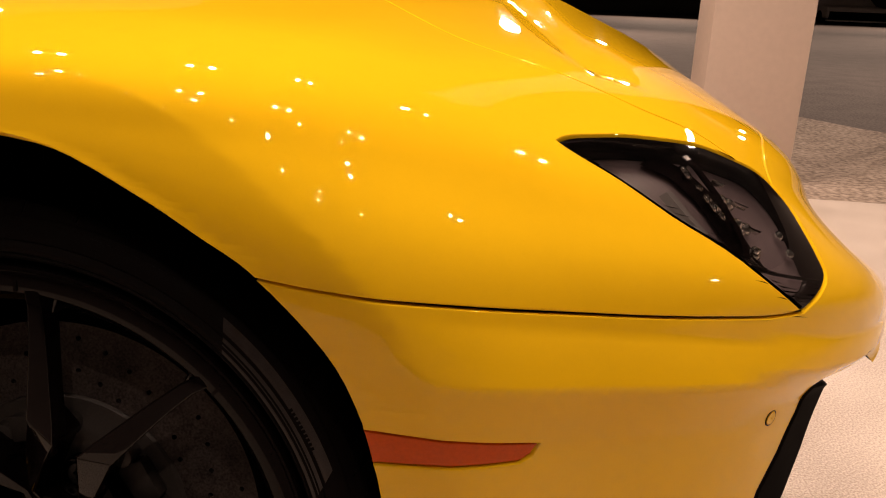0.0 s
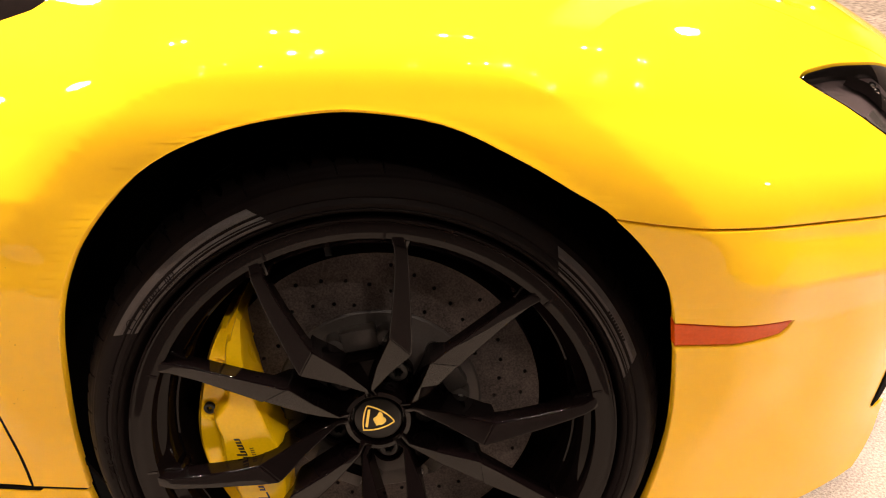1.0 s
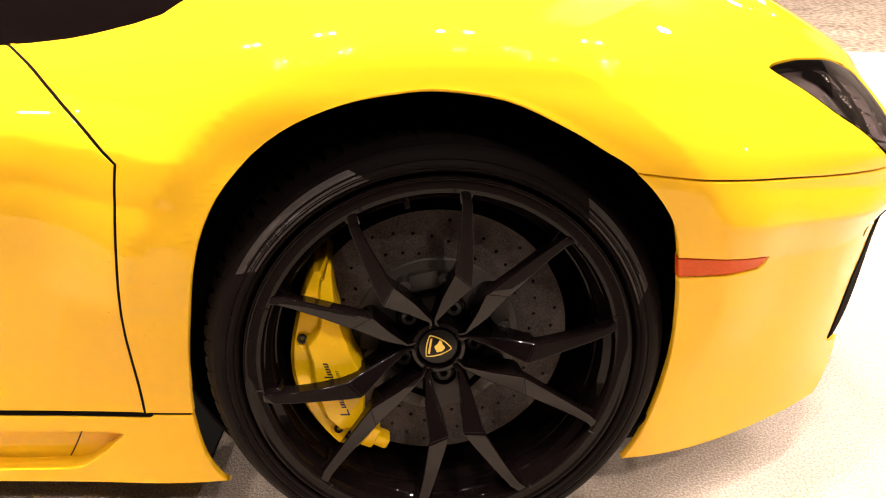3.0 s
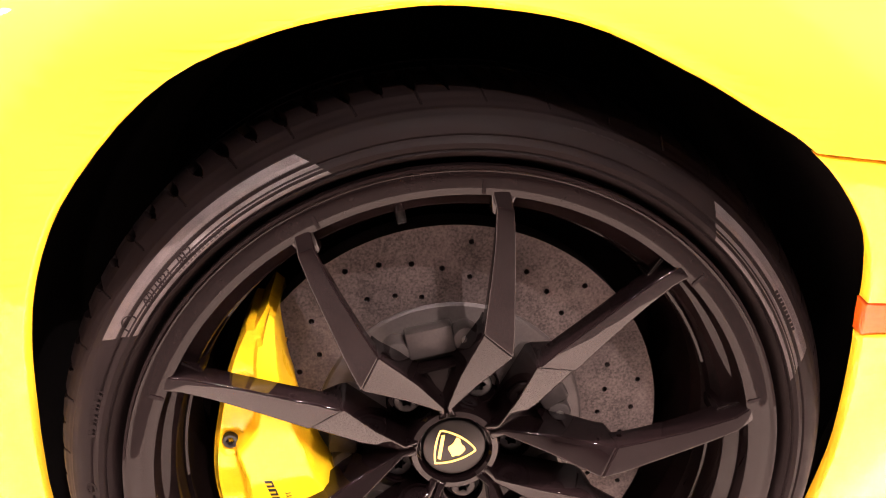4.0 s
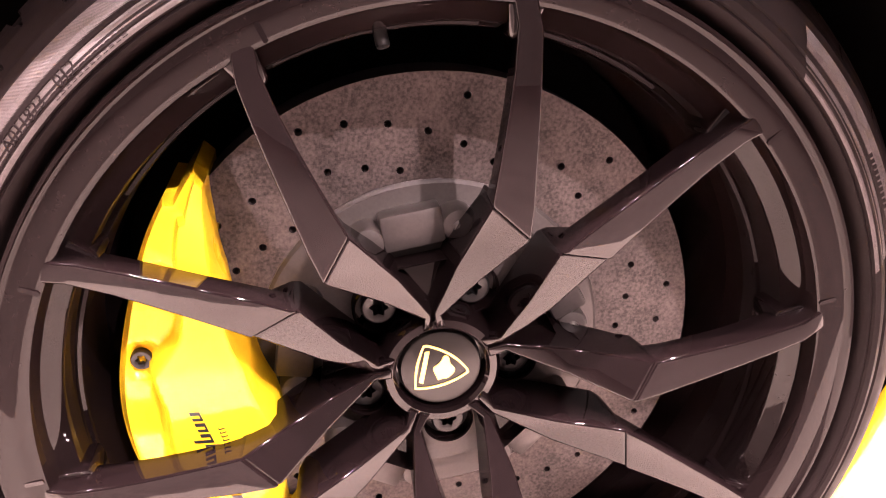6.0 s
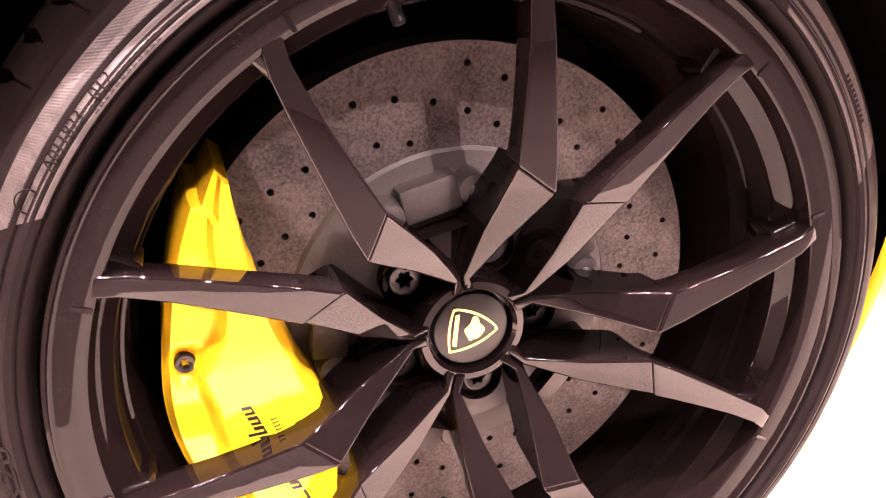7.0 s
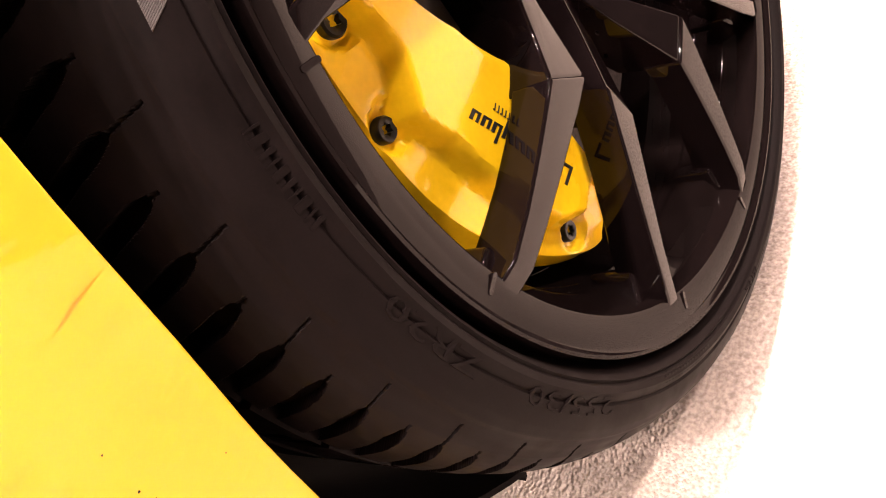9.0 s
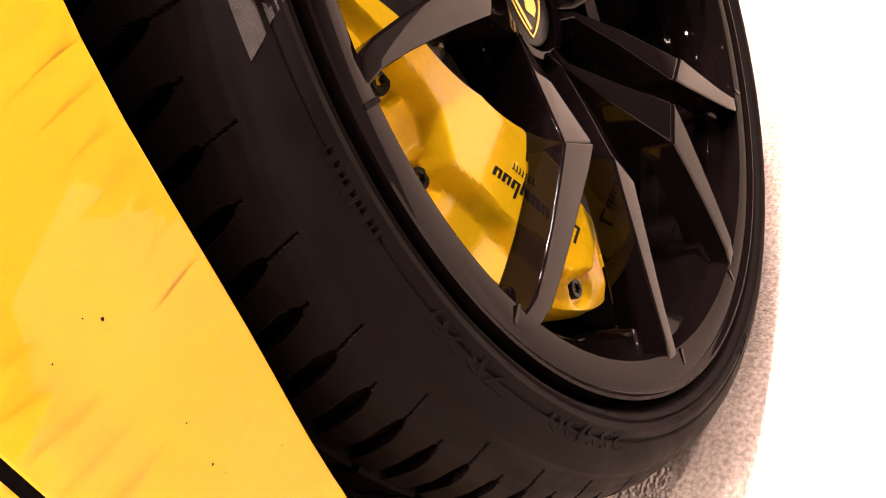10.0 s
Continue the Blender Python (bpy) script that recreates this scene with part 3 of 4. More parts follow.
lamp_bar([(0.684, 4.31), (0.702, 4.29)], 0.0015, CHROME, 0.008, "chrome_bar")
lamp_bar([(0.672, 3.9), (0.71, 3.86), (0.75, 3.86), (0.788, 3.86)], 0.002, DULL_METAL, 0.005, "lower_rib")

# specks of dirt on the paint behind the wheel arch
random.seed(41)
bm = bmesh.new()
for _ in range(34):
    at_s = random.uniform(-0.47, -0.352)
    at_v = level(at_s, random.uniform(0.36, 0.56))
    across, size = inward(at_s, at_v), random.choice((0.0003, 0.0004, 0.0004, 0.0007))
    turn = across.to_track_quat("Z", "Y").to_matrix()
    mid = skin(at_s, at_v) - across * 0.0003
    bm.faces.new([bm.verts.new(mid + turn @ Vector((size * random.uniform(0.6, 1.3) * math.cos(k * 1.047), size * random.uniform(0.6, 1.3) * math.sin(k * 1.047), 0))) for k in range(6)])
tagged(part("dirt_specks", bm, BLACK, car, "scattered dark specks of dirt on the paint"), kind="stuff")

# round parking sensor, flush in the bumper
n = -inward(0.735, 2.1)
bm = lathe([(0.0008, -0.0012), (0.0068, -0.0012), (0.0072, -0.0008), (0.0072, 0.004), (0.0008, 0.004)], 32)
turn_to = n.to_track_quat("-Y", "Z").to_matrix().to_4x4()
turn_to.translation = skin(0.735, 2.1)
bm.transform(turn_to)
sensor = part("parking_sensor", bm, YELLOW, car, "round yellow parking sensor")
bm = lathe([(0.0078, -0.0006), (0.0088, -0.0006), (0.0088, 0.003), (0.0078, 0.003)], 32)
bm.transform(turn_to)
part("sensor_ring", bm, BLACK, sensor)
# ---- the front wheel ----
# the hub stands a little turned and less tilted than the body
HUB = pose(0.0051, -0.0103, 0.3366, 1.77, 0, 3.97)
wheel = empty("front_wheel", car, HUB)
tagged(wheel, "gloss black forged wheel with ten paired spokes and a low tyre")


def tyre_mesh():
    """Low tyre with a bead ring, a bulging sidewall, shoulder slots and two round grooves."""
    prof = [(0.2575, 0.0400), (0.268, 0.030), (0.2725, 0.012), (0.2745, 0.004), (0.277, -0.001), (0.2795, -0.004), (0.281, -0.0035), (0.2825, -0.006), (0.286, -0.0085), (0.289, -0.0085), (0.291, -0.0072),
            (0.2925, -0.0088), (0.298, -0.010), (0.304, -0.0095), (0.309, -0.0075), (0.3105, -0.0055), (0.313, -0.0035), (0.316, 0.001), (0.3187, 0.005), (0.321, 0.010), (0.3232, 0.0155), (0.325, 0.021),
            (0.3265, 0.027), (0.3278, 0.033), (0.3287, 0.040), (0.3293, 0.048), (0.3298, 0.056), (0.330, 0.064), (0.330, 0.070), (0.3235, 0.0715), (0.3235, 0.0795), (0.330, 0.081), (0.330, 0.095), (0.330, 0.110),
            (0.330, 0.120), (0.3235, 0.1215), (0.3235, 0.1305), (0.330, 0.132), (0.330, 0.150), (0.330, 0.170), (0.330, 0.186), (0.328, 0.205), (0.32, 0.232), (0.305, 0.247), (0.285, 0.248), (0.268, 0.235), (0.256, 0.232)]
    steps, blocks = 2800, 84
    fine = []
    for (r0, d0), (r1, d1) in zip(prof, prof[1:]):
        k = 5 if -0.011 <= d0 < 0.07 and r0 > 0.3035 else 1
        fine += [(r0 + (r1 - r0) * i / k, d0 + (d1 - d0) * i / k) for i in range(k)]
    prof = fine + [prof[-1]]
    # the sidewall leans back from the rim towards the shoulder
    prof = [(r, d + 0.5 * min(max(r - 0.279, 0.0), 0.034) * max(0.0, 1.0 - max(0.0, d) / 0.09)) for r, d in prof]
    bm = bmesh.new()
    rings = []
    for i in range(steps):
        a = 2 * math.pi * i / steps
        ring = []
        for r, d in prof:
            cut = 0.0
            if d < 0.073 and r > 0.304:
                # slanted shoulder slits: a fine cut on the sidewall that opens into a wide slot on the tread
                u = (a * blocks / (2 * math.pi) - (d - 0.02) * 13.0) % 2.0
                for at, start in ((0.5, 0.3120), (1.5, 0.3195)):
                    wide = 0.028 if d < 0.026 else 0.028 + 0.15 * min(1.0, (d - 0.026) / 0.010) ** 0.5
                    if r > start and abs(u - at) < wide:
                        cut = 0.0016 if d < 0.026 else 0.0016 + 0.0050 * min(1.0, (d - 0.026) / 0.008)
            elif 0.082 < d < 0.12 and r > 0.329:
                u = (a * blocks / (2 * math.pi) + (d - 0.02) * 18.0) % 2.0
                if abs(u - 1.0) < 0.10:
                    cut = 0.005
            r2 = r - cut
            ring.append(bm.verts.new((r2 * math.cos(a), d, r2 * math.sin(a))))
        rings.append(ring)
    n = len(prof)
    for i in range(steps):
        p, q = rings[i], rings[(i + 1) % steps]
        for k in range(n - 1):
            bm.faces.new((p[k], q[k], q[k + 1], p[k + 1]))
    return bm


tyre = part("tyre", tyre_mesh(), RUBBER, wheel, "low black rubber tyre with slotted shoulder")

part("rim", lathe([(0.2695, 0.008), (0.2700, 0.002), (0.2690, -0.0015), (0.2670, -0.0015), (0.2655, 0.0005), (0.2640, 0.0015), (0.2600, 0.0012), (0.2480, 0.0020), (0.2463, 0.0032), (0.2455, 0.0085),
                   (0.2445, 0.0165), (0.2432, 0.0180), (0.2345, 0.0235), (0.2332, 0.0255), (0.2322, 0.045), (0.2312, 0.0470), (0.2290, 0.0475), (0.2280, 0.0495), (0.2262, 0.090), (0.2255, 0.094), (0.2240, 0.150), (0.228, 0.200), (0.255, 0.238),
                   (0.262, 0.238), (0.240, 0.200), (0.236, 0.120), (0.250, 0.060), (0.262, 0.030)], 180), RIM_BLACK, wheel, "satin black rim with a flat lip")

PAIR = 29.5


def polar(r, ang, y):
    return Vector((r * math.cos(radians(ang)), y, r * math.sin(radians(ang))))


def prism(bm, rows):
    """Join four-sided rows (two front points, two back points) into one closed solid."""
    loops = [[bm.verts.new(p) for p in row] for row in rows]
    for p, q in zip(loops, loops[1:]):
        for k in range(4):
            bm.faces.new((p[k], p[(k + 1) % 4], q[(k + 1) % 4], q[k]))
    bm.faces.new(loops[0])
    bm.faces.new(loops[-1][::-1])


def soften(bm, width):
    bmesh.ops.recalc_face_normals(bm, faces=bm.faces)
    keen = [e for e in bm.edges if len(e.link_faces) == 2 and e.calc_face_angle() > radians(20)]
    bmesh.ops.bevel(bm, geom=keen, offset=width, segments=2, affect="EDGES", profile=0.5, clamp_overlap=True)
    return bm


def blade_mesh(side):
    """The flat-faced outer blade of a spoke: narrow where it leaves the lip, wide and cut on a slant at the kink."""
    #        inner edge: radius, angle, depth   outer edge: radius, angle, depth   back
    rows = ((0.2620, 15.0, 0.0080, 0.2620, 18.6, 0.0080, 0.026),
            (0.2540, 15.2, 0.0030, 0.2540, 18.7, 0.0028, 0.030),
            (0.2460, 15.9, 0.0014, 0.2460, 19.2, 0.0006, 0.033),
            (0.2360, 16.7, 0.0004, 0.2360, 20.2, -0.0008, 0.033),
            (0.2120, 17.3, 0.0006, 0.2120, 21.7, -0.0010, 0.031),
            (0.1900, 17.6, 0.0008, 0.1900, 23.2, -0.0010, 0.029),
            (0.1650, 17.8, 0.0012, 0.1650, 25.3, -0.0008, 0.028),
            (0.1480, 17.9, 0.0016, 0.1400, 28.2, -0.0005, 0.028),
            (0.1342, 17.9, 0.0020, 0.1195, 30.9, 0.0000, 0.030))
    bm = bmesh.new()
    prism(bm, [[polar(ri, ai * side, yi), polar(ro, ao * side, yo), polar(ro - 0.001, (ao - 1.2) * side, back), polar(ri - 0.001, (ai + 1.2) * side, back)]
               for ri, ai, yi, ro, ao, yo, back in rows])
    return soften(bm, 0.0021)


def arm_mesh(side):
    """The three-cornered inner arm: from the kink it falls as one plane to the apex beside the cap."""
    bm = bmesh.new()
    prism(bm, [[polar(0.1400, 19.0 * side, 0.0085), polar(0.1260, 29.4 * side, 0.0065), polar(0.1210, 29.0 * side, 0.050), polar(0.1350, 20.4 * side, 0.050)],
               [polar(0.1338, 18.2 * side, 0.0032), polar(0.1192, 30.9 * side, 0.0012), polar(0.1150, 29.5 * side, 0.056), polar(0.1260, 20.4 * side, 0.056)],
               [polar(0.0870, 11.5 * side, 0.0235), polar(0.0800, 23.0 * side, 0.0215), polar(0.0790, 22.0 * side, 0.076), polar(0.0850, 12.4 * side, 0.076)],
               [polar(0.0480, 0.6 * side, 0.0415), polar(0.0455, 7.5 * side, 0.0410), polar(0.0450, 7.0 * side, 0.088), polar(0.0475, 0.6 * side, 0.088)],
               [polar(0.0340, 0.6 * side, 0.0470), polar(0.0340, 14.0 * side, 0.0470), polar(0.0340, 14.0 * side, 0.090), polar(0.0340, 0.6 * side, 0.090)]])
    return soften(bm, 0.0019)


for k in range(5):
    for side in (-1, 1):
        bm = blade_mesh(side)
        bm.transform(pose(0, 0, 0, 0, -(PAIR + 72 * k), 0))
        spoke = crisp(part("spoke", bm, BLACK_GLOSS, wheel, keen=60))
        bm = arm_mesh(side)
        bm.transform(pose(0, 0, 0, 0, -(PAIR + 72 * k), 0))
        crisp(part("spoke_arm", bm, BLACK_GLOSS, spoke, keen=60))


def root_mesh(angle):
    """The stepped fillet behind a blade, where it grows out of the rim's barrel."""
    bm = box(0.226, 0.014, -0.0125, 0.2515, 0.050, 0.0125)
    for v in bm.verts:
        if v.co.x < 0.24:
            v.co.z *= 0.55
            v.co.y += 0.004 if v.co.y < 0.03 else 0.0
    bmesh.ops.bevel(bm, geom=list(bm.edges), offset=0.0035, segments=3, affect="EDGES", profile=0.5)
    bm.transform(pose(0, 0, 0, 0, -angle, 0))
    return bm


for k in range(5):
    for side in (-1, 1):
        part("spoke_root", root_mesh(PAIR + 72 * k + side * 18.5), BLACK_GLOSS, wheel)


def notch_mesh(angle, y):
    """A short rounded relief in the lip beside a blade's foot."""
    bm = bmesh.new()
    top = [bm.verts.new((0.2525 + 0.0042 * (1 if math.cos(q) > 0 else -1) + 0.0014 * math.cos(q), y, 0.0014 * math.sin(q))) for q in (2 * math.pi * (i + 0.5) / 16 for i in range(16))]
    low = [bm.verts.new((v.co.x * 1.0, y + 0.004, v.co.z * 1.25)) for v in top]
    bm.faces.new(top)
    for i in range(16):
        bm.faces.new((top[i], top[(i + 1) % 16], low[(i + 1) % 16], low[i]))
    bmesh.ops.recalc_face_normals(bm, faces=bm.faces)
    bm.transform(pose(0, 0, 0, 0, -angle, 0))
    return bm


for k in range(5):
    for off in (-14.3, 14.3):
        part("lip_relief", notch_mesh(PAIR + 72 * k + off, 0.0009), BLACK_GLOSS, wheel, smooth=False)


def pocket_mesh():
    """The small three-sided dish between the two arms of a pair, at the hub."""
    bm = bmesh.new()
    tip, left, right = Vector((0.0470, 0.0455, 0)), Vector((0.0810, 0.0480, -0.0185)), Vector((0.0810, 0.0480, 0.0185))
    low = [p + Vector((0.002 if p is tip else -0.004, 0.016, 0)) for p in (tip, left, right)]
    mid = [(p * 0.72 + (tip + left + right) / 3 * 0.28) + Vector((0, 0.010, 0)) for p in (tip, left, right)]
    top = [bm.verts.new(p) for p in (tip, left, right)]
    dish = [bm.verts.new(p) for p in mid]
    base = [bm.verts.new(p + Vector((0, 0.014, 0))) for p in low]
    for i in range(3):
        j = (i + 1) % 3
        bm.faces.new((top[i], top[j], dish[j], dish[i]))
        bm.faces.new((top[i], base[i], base[j], top[j]))
    bm.faces.new(dish)
    bmesh.ops.recalc_face_normals(bm, faces=bm.faces)
    bmesh.ops.bevel(bm, geom=list(bm.edges), offset=0.0008, segments=2, affect="EDGES", profile=0.5, clamp_overlap=True)
    return bm


for k in range(5):
    bm = pocket_mesh()
    bm.transform(pose(0, 0, 0, 0, -(PAIR + 72 * k), 0))
    crisp(part("hub_pocket", bm, RIM_BLACK, wheel, keen=60))

part("hub_plate", lathe([(0.001, 0.064), (0.0305, 0.064), (0.0312, 0.0505), (0.0335, 0.0478), (0.0385, 0.0485), (0.0412, 0.052), (0.0430, 0.066), (0.043, 0.090), (0.076, 0.092), (0.078, 0.096), (0.078, 0.115), (0.001, 0.115)], 72), BLACK_GLOSS, wheel)


def bolt_mesh(radius, head, star=0.45, steps=24):
    """A round bolt head with a six-lobed socket, facing -y."""
    bm = bmesh.new()
    prof = [(radius, head), (radius, 0.0015), (radius * 0.88, 0.0), (radius * 0.60, 0.0)]
    rings = []
    for r, d in prof:
        rings.append([bm.verts.new((r * math.cos(2 * math.pi * i / steps), d, r * math.sin(2 * math.pi * i / steps))) for i in range(steps)])
    for d, grow in ((0.0005, 0.0), (head * 0.7, -0.02)):
        ring = []
        for i in range(steps):
            a = 2 * math.pi * i / steps
            r = radius * (star + grow + 0.09 * math.cos(6 * a))
            ring.append(bm.verts.new((r * math.cos(a), d, r * math.sin(a))))
        rings.append(ring)
    for p, q in zip(rings, rings[1:]):
        for i in range(steps):
            j = (i + 1) % steps
            bm.faces.new((p[i], p[j], q[j], q[i]))
    bm.faces.new(rings[-1])
    bmesh.ops.recalc_face_normals(bm, faces=bm.faces)
    return bm


for k in range(5):
    a = radians(PAIR + 36 + 72 * k)
    bm = bolt_mesh(0.0125, 0.022)
    bm.transform(pose(0.056 * math.cos(a), 0.072, 0.056 * math.sin(a)))
    part("wheel_bolt", bm, BOLT_BLACK, wheel, "black splined wheel bolt")
    well = lathe([(0.0165, 0.070), (0.0175, 0.0685), (0.0185, 0.070), (0.0185, 0.094), (0.0165, 0.094)], 32)
    well.transform(pose(0.056 * math.cos(a), 0, 0.056 * math.sin(a)))
    part("bolt_well", well, BLACK_GLOSS, wheel)

cap = part("hub_cap", lathe([(0.0005, 0.0515), (0.0255, 0.0520), (0.0275, 0.0528), (0.0285, 0.0545), (0.0290, 0.0600), (0.0290, 0.075), (0.0005, 0.075)], 64), CAP_BLACK, wheel, "black centre cap with a gold shield outline")


def outline(name, pts, width, y, mat, parent, thick=0.0008):
    """A closed flat band round a loop of (x, z)."""
    bm = bmesh.new()
    n = len(pts)
    c = sum((Vector((p[0], 0, p[1])) for p in pts), Vector()) / n
    loops = [[], [], [], []]
    for x, z in pts:
        p = Vector((x, 0, z))
        q = p + (c - p).normalized() * width
        for k, (v, d) in enumerate(((p, y), (q, y), (q, y + thick), (p, y + thick))):
            loops[k].append(bm.verts.new(v + Vector((0, d, 0))))
    for k in range(4):
        for i in range(n):
            j = (i + 1) % n
            bm.faces.new((loops[k][i], loops[k][j], loops[(k + 1) % 4][j], loops[(k + 1) % 4][i]))
    bmesh.ops.recalc_face_normals(bm, faces=bm.faces)
    return part(name, bm, mat, parent, smooth=False)


def plate(pts, y, thick=0.0008):
    """A flat raised shape from a loop of (x, z)."""
    bm = bmesh.new()
    a = [bm.verts.new((x, y, z)) for x, z in pts]
    b = [bm.verts.new((x, y + thick, z)) for x, z in pts]
    bm.faces.new(a)
    n = len(pts)
    for i in range(n):
        bm.faces.new((a[i], a[(i + 1) % n], b[(i + 1) % n], b[i]))
    bmesh.ops.recalc_face_normals(bm, faces=bm.faces)
    return bm


def turn(pts, deg):
    c, s_ = math.cos(radians(deg)), math.sin(radians(deg))
    return [(x * c - z * s_, x * s_ + z * c) for x, z in pts]


TURN = 82.0
shield = []
for i in range(40):
    u = i / 40 * 3
    k, t = int(u), u - int(u)
    corner = ((-0.0175, 0.0155), (0.0175, 0.0155), (0.0, -0.0205))
    (x0, z0), (x1, z1) = corner[k], corner[(k + 1) % 3]
    bow = 0.0042 * 4 * t * (1 - t) * (0.55 if k == 0 else 1.0)
    nx, nz = (z1 - z0), -(x1 - x0)
    ln = math.hypot(nx, nz)
    shield.append((x0 + (x1 - x0) * t - nx / ln * bow, z0 + (z1 - z0) * t - nz / ln * bow))
outline("shield_outline", turn(shield, TURN), 0.0017, 0.0510, GOLD, cap)
blob = [(0.009 * (1 + 0.22 * math.sin(3 * a + 1)) * math.cos(a), -0.002 + 0.0062 * (1 + 0.25 * math.cos(4 * a)) * math.sin(a)) for a in (2 * math.pi * i / 26 for i in range(26))]
part("crest_shape", plate(turn(blob, TURN), 0.0510), GOLD, cap, smooth=False)
part("name_bar", plate(turn([(-0.0125, 0.0105), (0.0125, 0.0105), (0.0118, 0.0135), (-0.0118, 0.0135)], TURN), 0.0510), GOLD, cap, smooth=False)

valve = lathe([(0.0005, -0.010), (0.0035, -0.010), (0.0040, -0.008), (0.0040, 0.004), (0.0050, 0.006), (0.0055, 0.016), (0.0005, 0.016)], 20)
valve.transform(pose(0, 0, 0, 62, 0, 0))
valve.transform(pose(0, 0.030, 0.232))
valve.transform(pose(0, 0, 0, 0, -12, 0))
part("valve", valve, BOLT_BLACK, wheel, "short grey tyre valve")

# raised moulding on the tyre's sidewall
def glyphs(text):
    cu = bpy.data.curves.new("moulding", "FONT")
    cu.body, cu.size, cu.align_x, cu.resolution_u = text, 1.0, "CENTER", 2
    ob = bpy.data.objects.new("moulding", cu)
    scene.collection.objects.link(ob)
    me = bpy.data.meshes.new_from_object(ob.evaluated_get(bpy.context.evaluated_depsgraph_get()))
    bpy.data.objects.remove(ob)
    bm = bmesh.new()
    bm.from_mesh(me)
    bpy.data.meshes.remove(me)
    return bm


def side_depth(r):
    rs = (0.2725, 0.277, 0.2795, 0.2825, 0.286, 0.291, 0.298, 0.304, 0.309, 0.313, 0.316)
    ds = (0.012, -0.001, -0.004, -0.006, -0.0085, -0.0076, -0.010, -0.0095, -0.0075, -0.0035, 0.001)
    return float(np.interp(r, rs, ds)) + 0.5 * min(max(r - 0.279, 0.0), 0.034)


def wrap(bm, size, radius, angle, stretch=1.0, raise_by=0.0009):
    """Bend flat writing round the sidewall, heads outwards."""
    ext = bmesh.ops.extrude_face_region(bm, geom=list(bm.faces))
    top = {v for v in ext["geom"] if isinstance(v, bmesh.types.BMVert)}
    for v in bm.verts:
        a = radians(angle) - v.co.x * size * stretch / radius
        r = radius + v.co.y * size
        v.co = Vector((r * math.cos(a), side_depth(r) - (raise_by if v in top else -0.0006), r * math.sin(a)))
    bmesh.ops.recalc_face_normals(bm, faces=bm.faces)
    return bm


def bars(widths, gap=0.25, height=0.72):
    bm = bmesh.new()
    x = -sum(w + gap for w in widths) / 2
    for w in widths:
        bm.faces.new([bm.verts.new(p) for p in ((x, 0, 0), (x + w, 0, 0), (x + w, height, 0), (x, height, 0))])
        x += w + gap
    return bm


def ribbed_band(start, end):
    """A finely ribbed sector of the sidewall, cut off on a slant at both ends."""
    bm = bmesh.new()
    radii = (0.2822, 0.2840, 0.2875, 0.2910, 0.2945, 0.2980, 0.3010, 0.3035)
    count = int((end - start) * 12)
    rows = []
    for i in range(count + 1):
        row = []
        for k, r in enumerate(radii):
            a = radians(start + (end - start) * i / count + (r - 0.2822) * 180)
            row.append(bm.verts.new((r * math.cos(a), side_depth(r) - (0.00042 if i % 2 else 0.0003), r * math.sin(a))))
        rows.append(row)
    for p, n in zip(rows, rows[1:]):
        for k in range(len(radii) - 1):
            bm.faces.new((p[k], p[k + 1], n[k + 1], n[k]))
    bmesh.ops.recalc_face_normals(bm, faces=bm.faces)
    return bm


# ribbed sectors where the sidewall shines, their sheen painted as grey
for start, end in ((18, 48), (110, 149)):
    part("ribbed_band", ribbed_band(start, end), RIBBED_SHEEN_RUBBER, tyre, "finely ribbed sidewall band, greyed for its sheen", smooth=False)

for text, size, radius, angle, stretch in (("255/30", 0.0130, 0.2880, 202, 2.0), ("ZR20", 0.0130, 0.2880, 182, 2.0), ("012", 0.0095, 0.2865, 134.5, 1.0), ("A011823", 0.0090, 0.2865, 141.0, 1.0), ("92Y XL", 0.009, 0.2835, 250, 1.0)):
    part("moulded_writing", wrap(glyphs(text), size, radius, angle, stretch), RUBBER, tyre, smooth=False)
for widths, size, radius, angle in (((0.6, 0.2, 0.6, 0.5, 0.5, 0.5, 0.2), 0.016, 0.2935, 68), ((0.6, 0.2, 0.6, 0.5, 0.5, 0.5, 0.2), 0.016, 0.2935, 248), ((0.5,) * 12, 0.0055, 0.2835, 132),
                                    ((0.5,) * 10, 0.0055, 0.2935, 30), ((0.4,) * 16, 0.006, 0.2835, 226), ((0.2, 0.1, 0.35, 0.1, 0.2, 0.3, 0.1, 0.2, 0.35, 0.1), 0.0095, 0.2890, 164), ((0.5,) * 9, 0.006, 0.2835, 300)):
    tagged(part("moulded_mark", wrap(bars(widths), size, radius, angle, 1.0, 0.0005), RUBBER, tyre, smooth=False), kind="stuff")
ring = lathe([(0.0065, 0), (0.0058, 0), (0.0058, 0.001), (0.0065, 0.001)], 32)
ring.transform(pose(0.2905 * math.cos(radians(148)), side_depth(0.2905) - 0.0016, 0.2905 * math.sin(radians(148))))
part("approval_mark", ring, RUBBER, tyre)

# ---- brake ----
# added black disc: blocks the bright floor and stands for shade inside the rim
shield = part("rim_dark_backing", lathe([(0.058, 0.252), (0.266, 0.252), (0.268, 0.258), (0.058, 0.258)], 72), BLACK, car, "black disc added behind the brake to keep the rim dark")
shield.matrix_basis = HUB

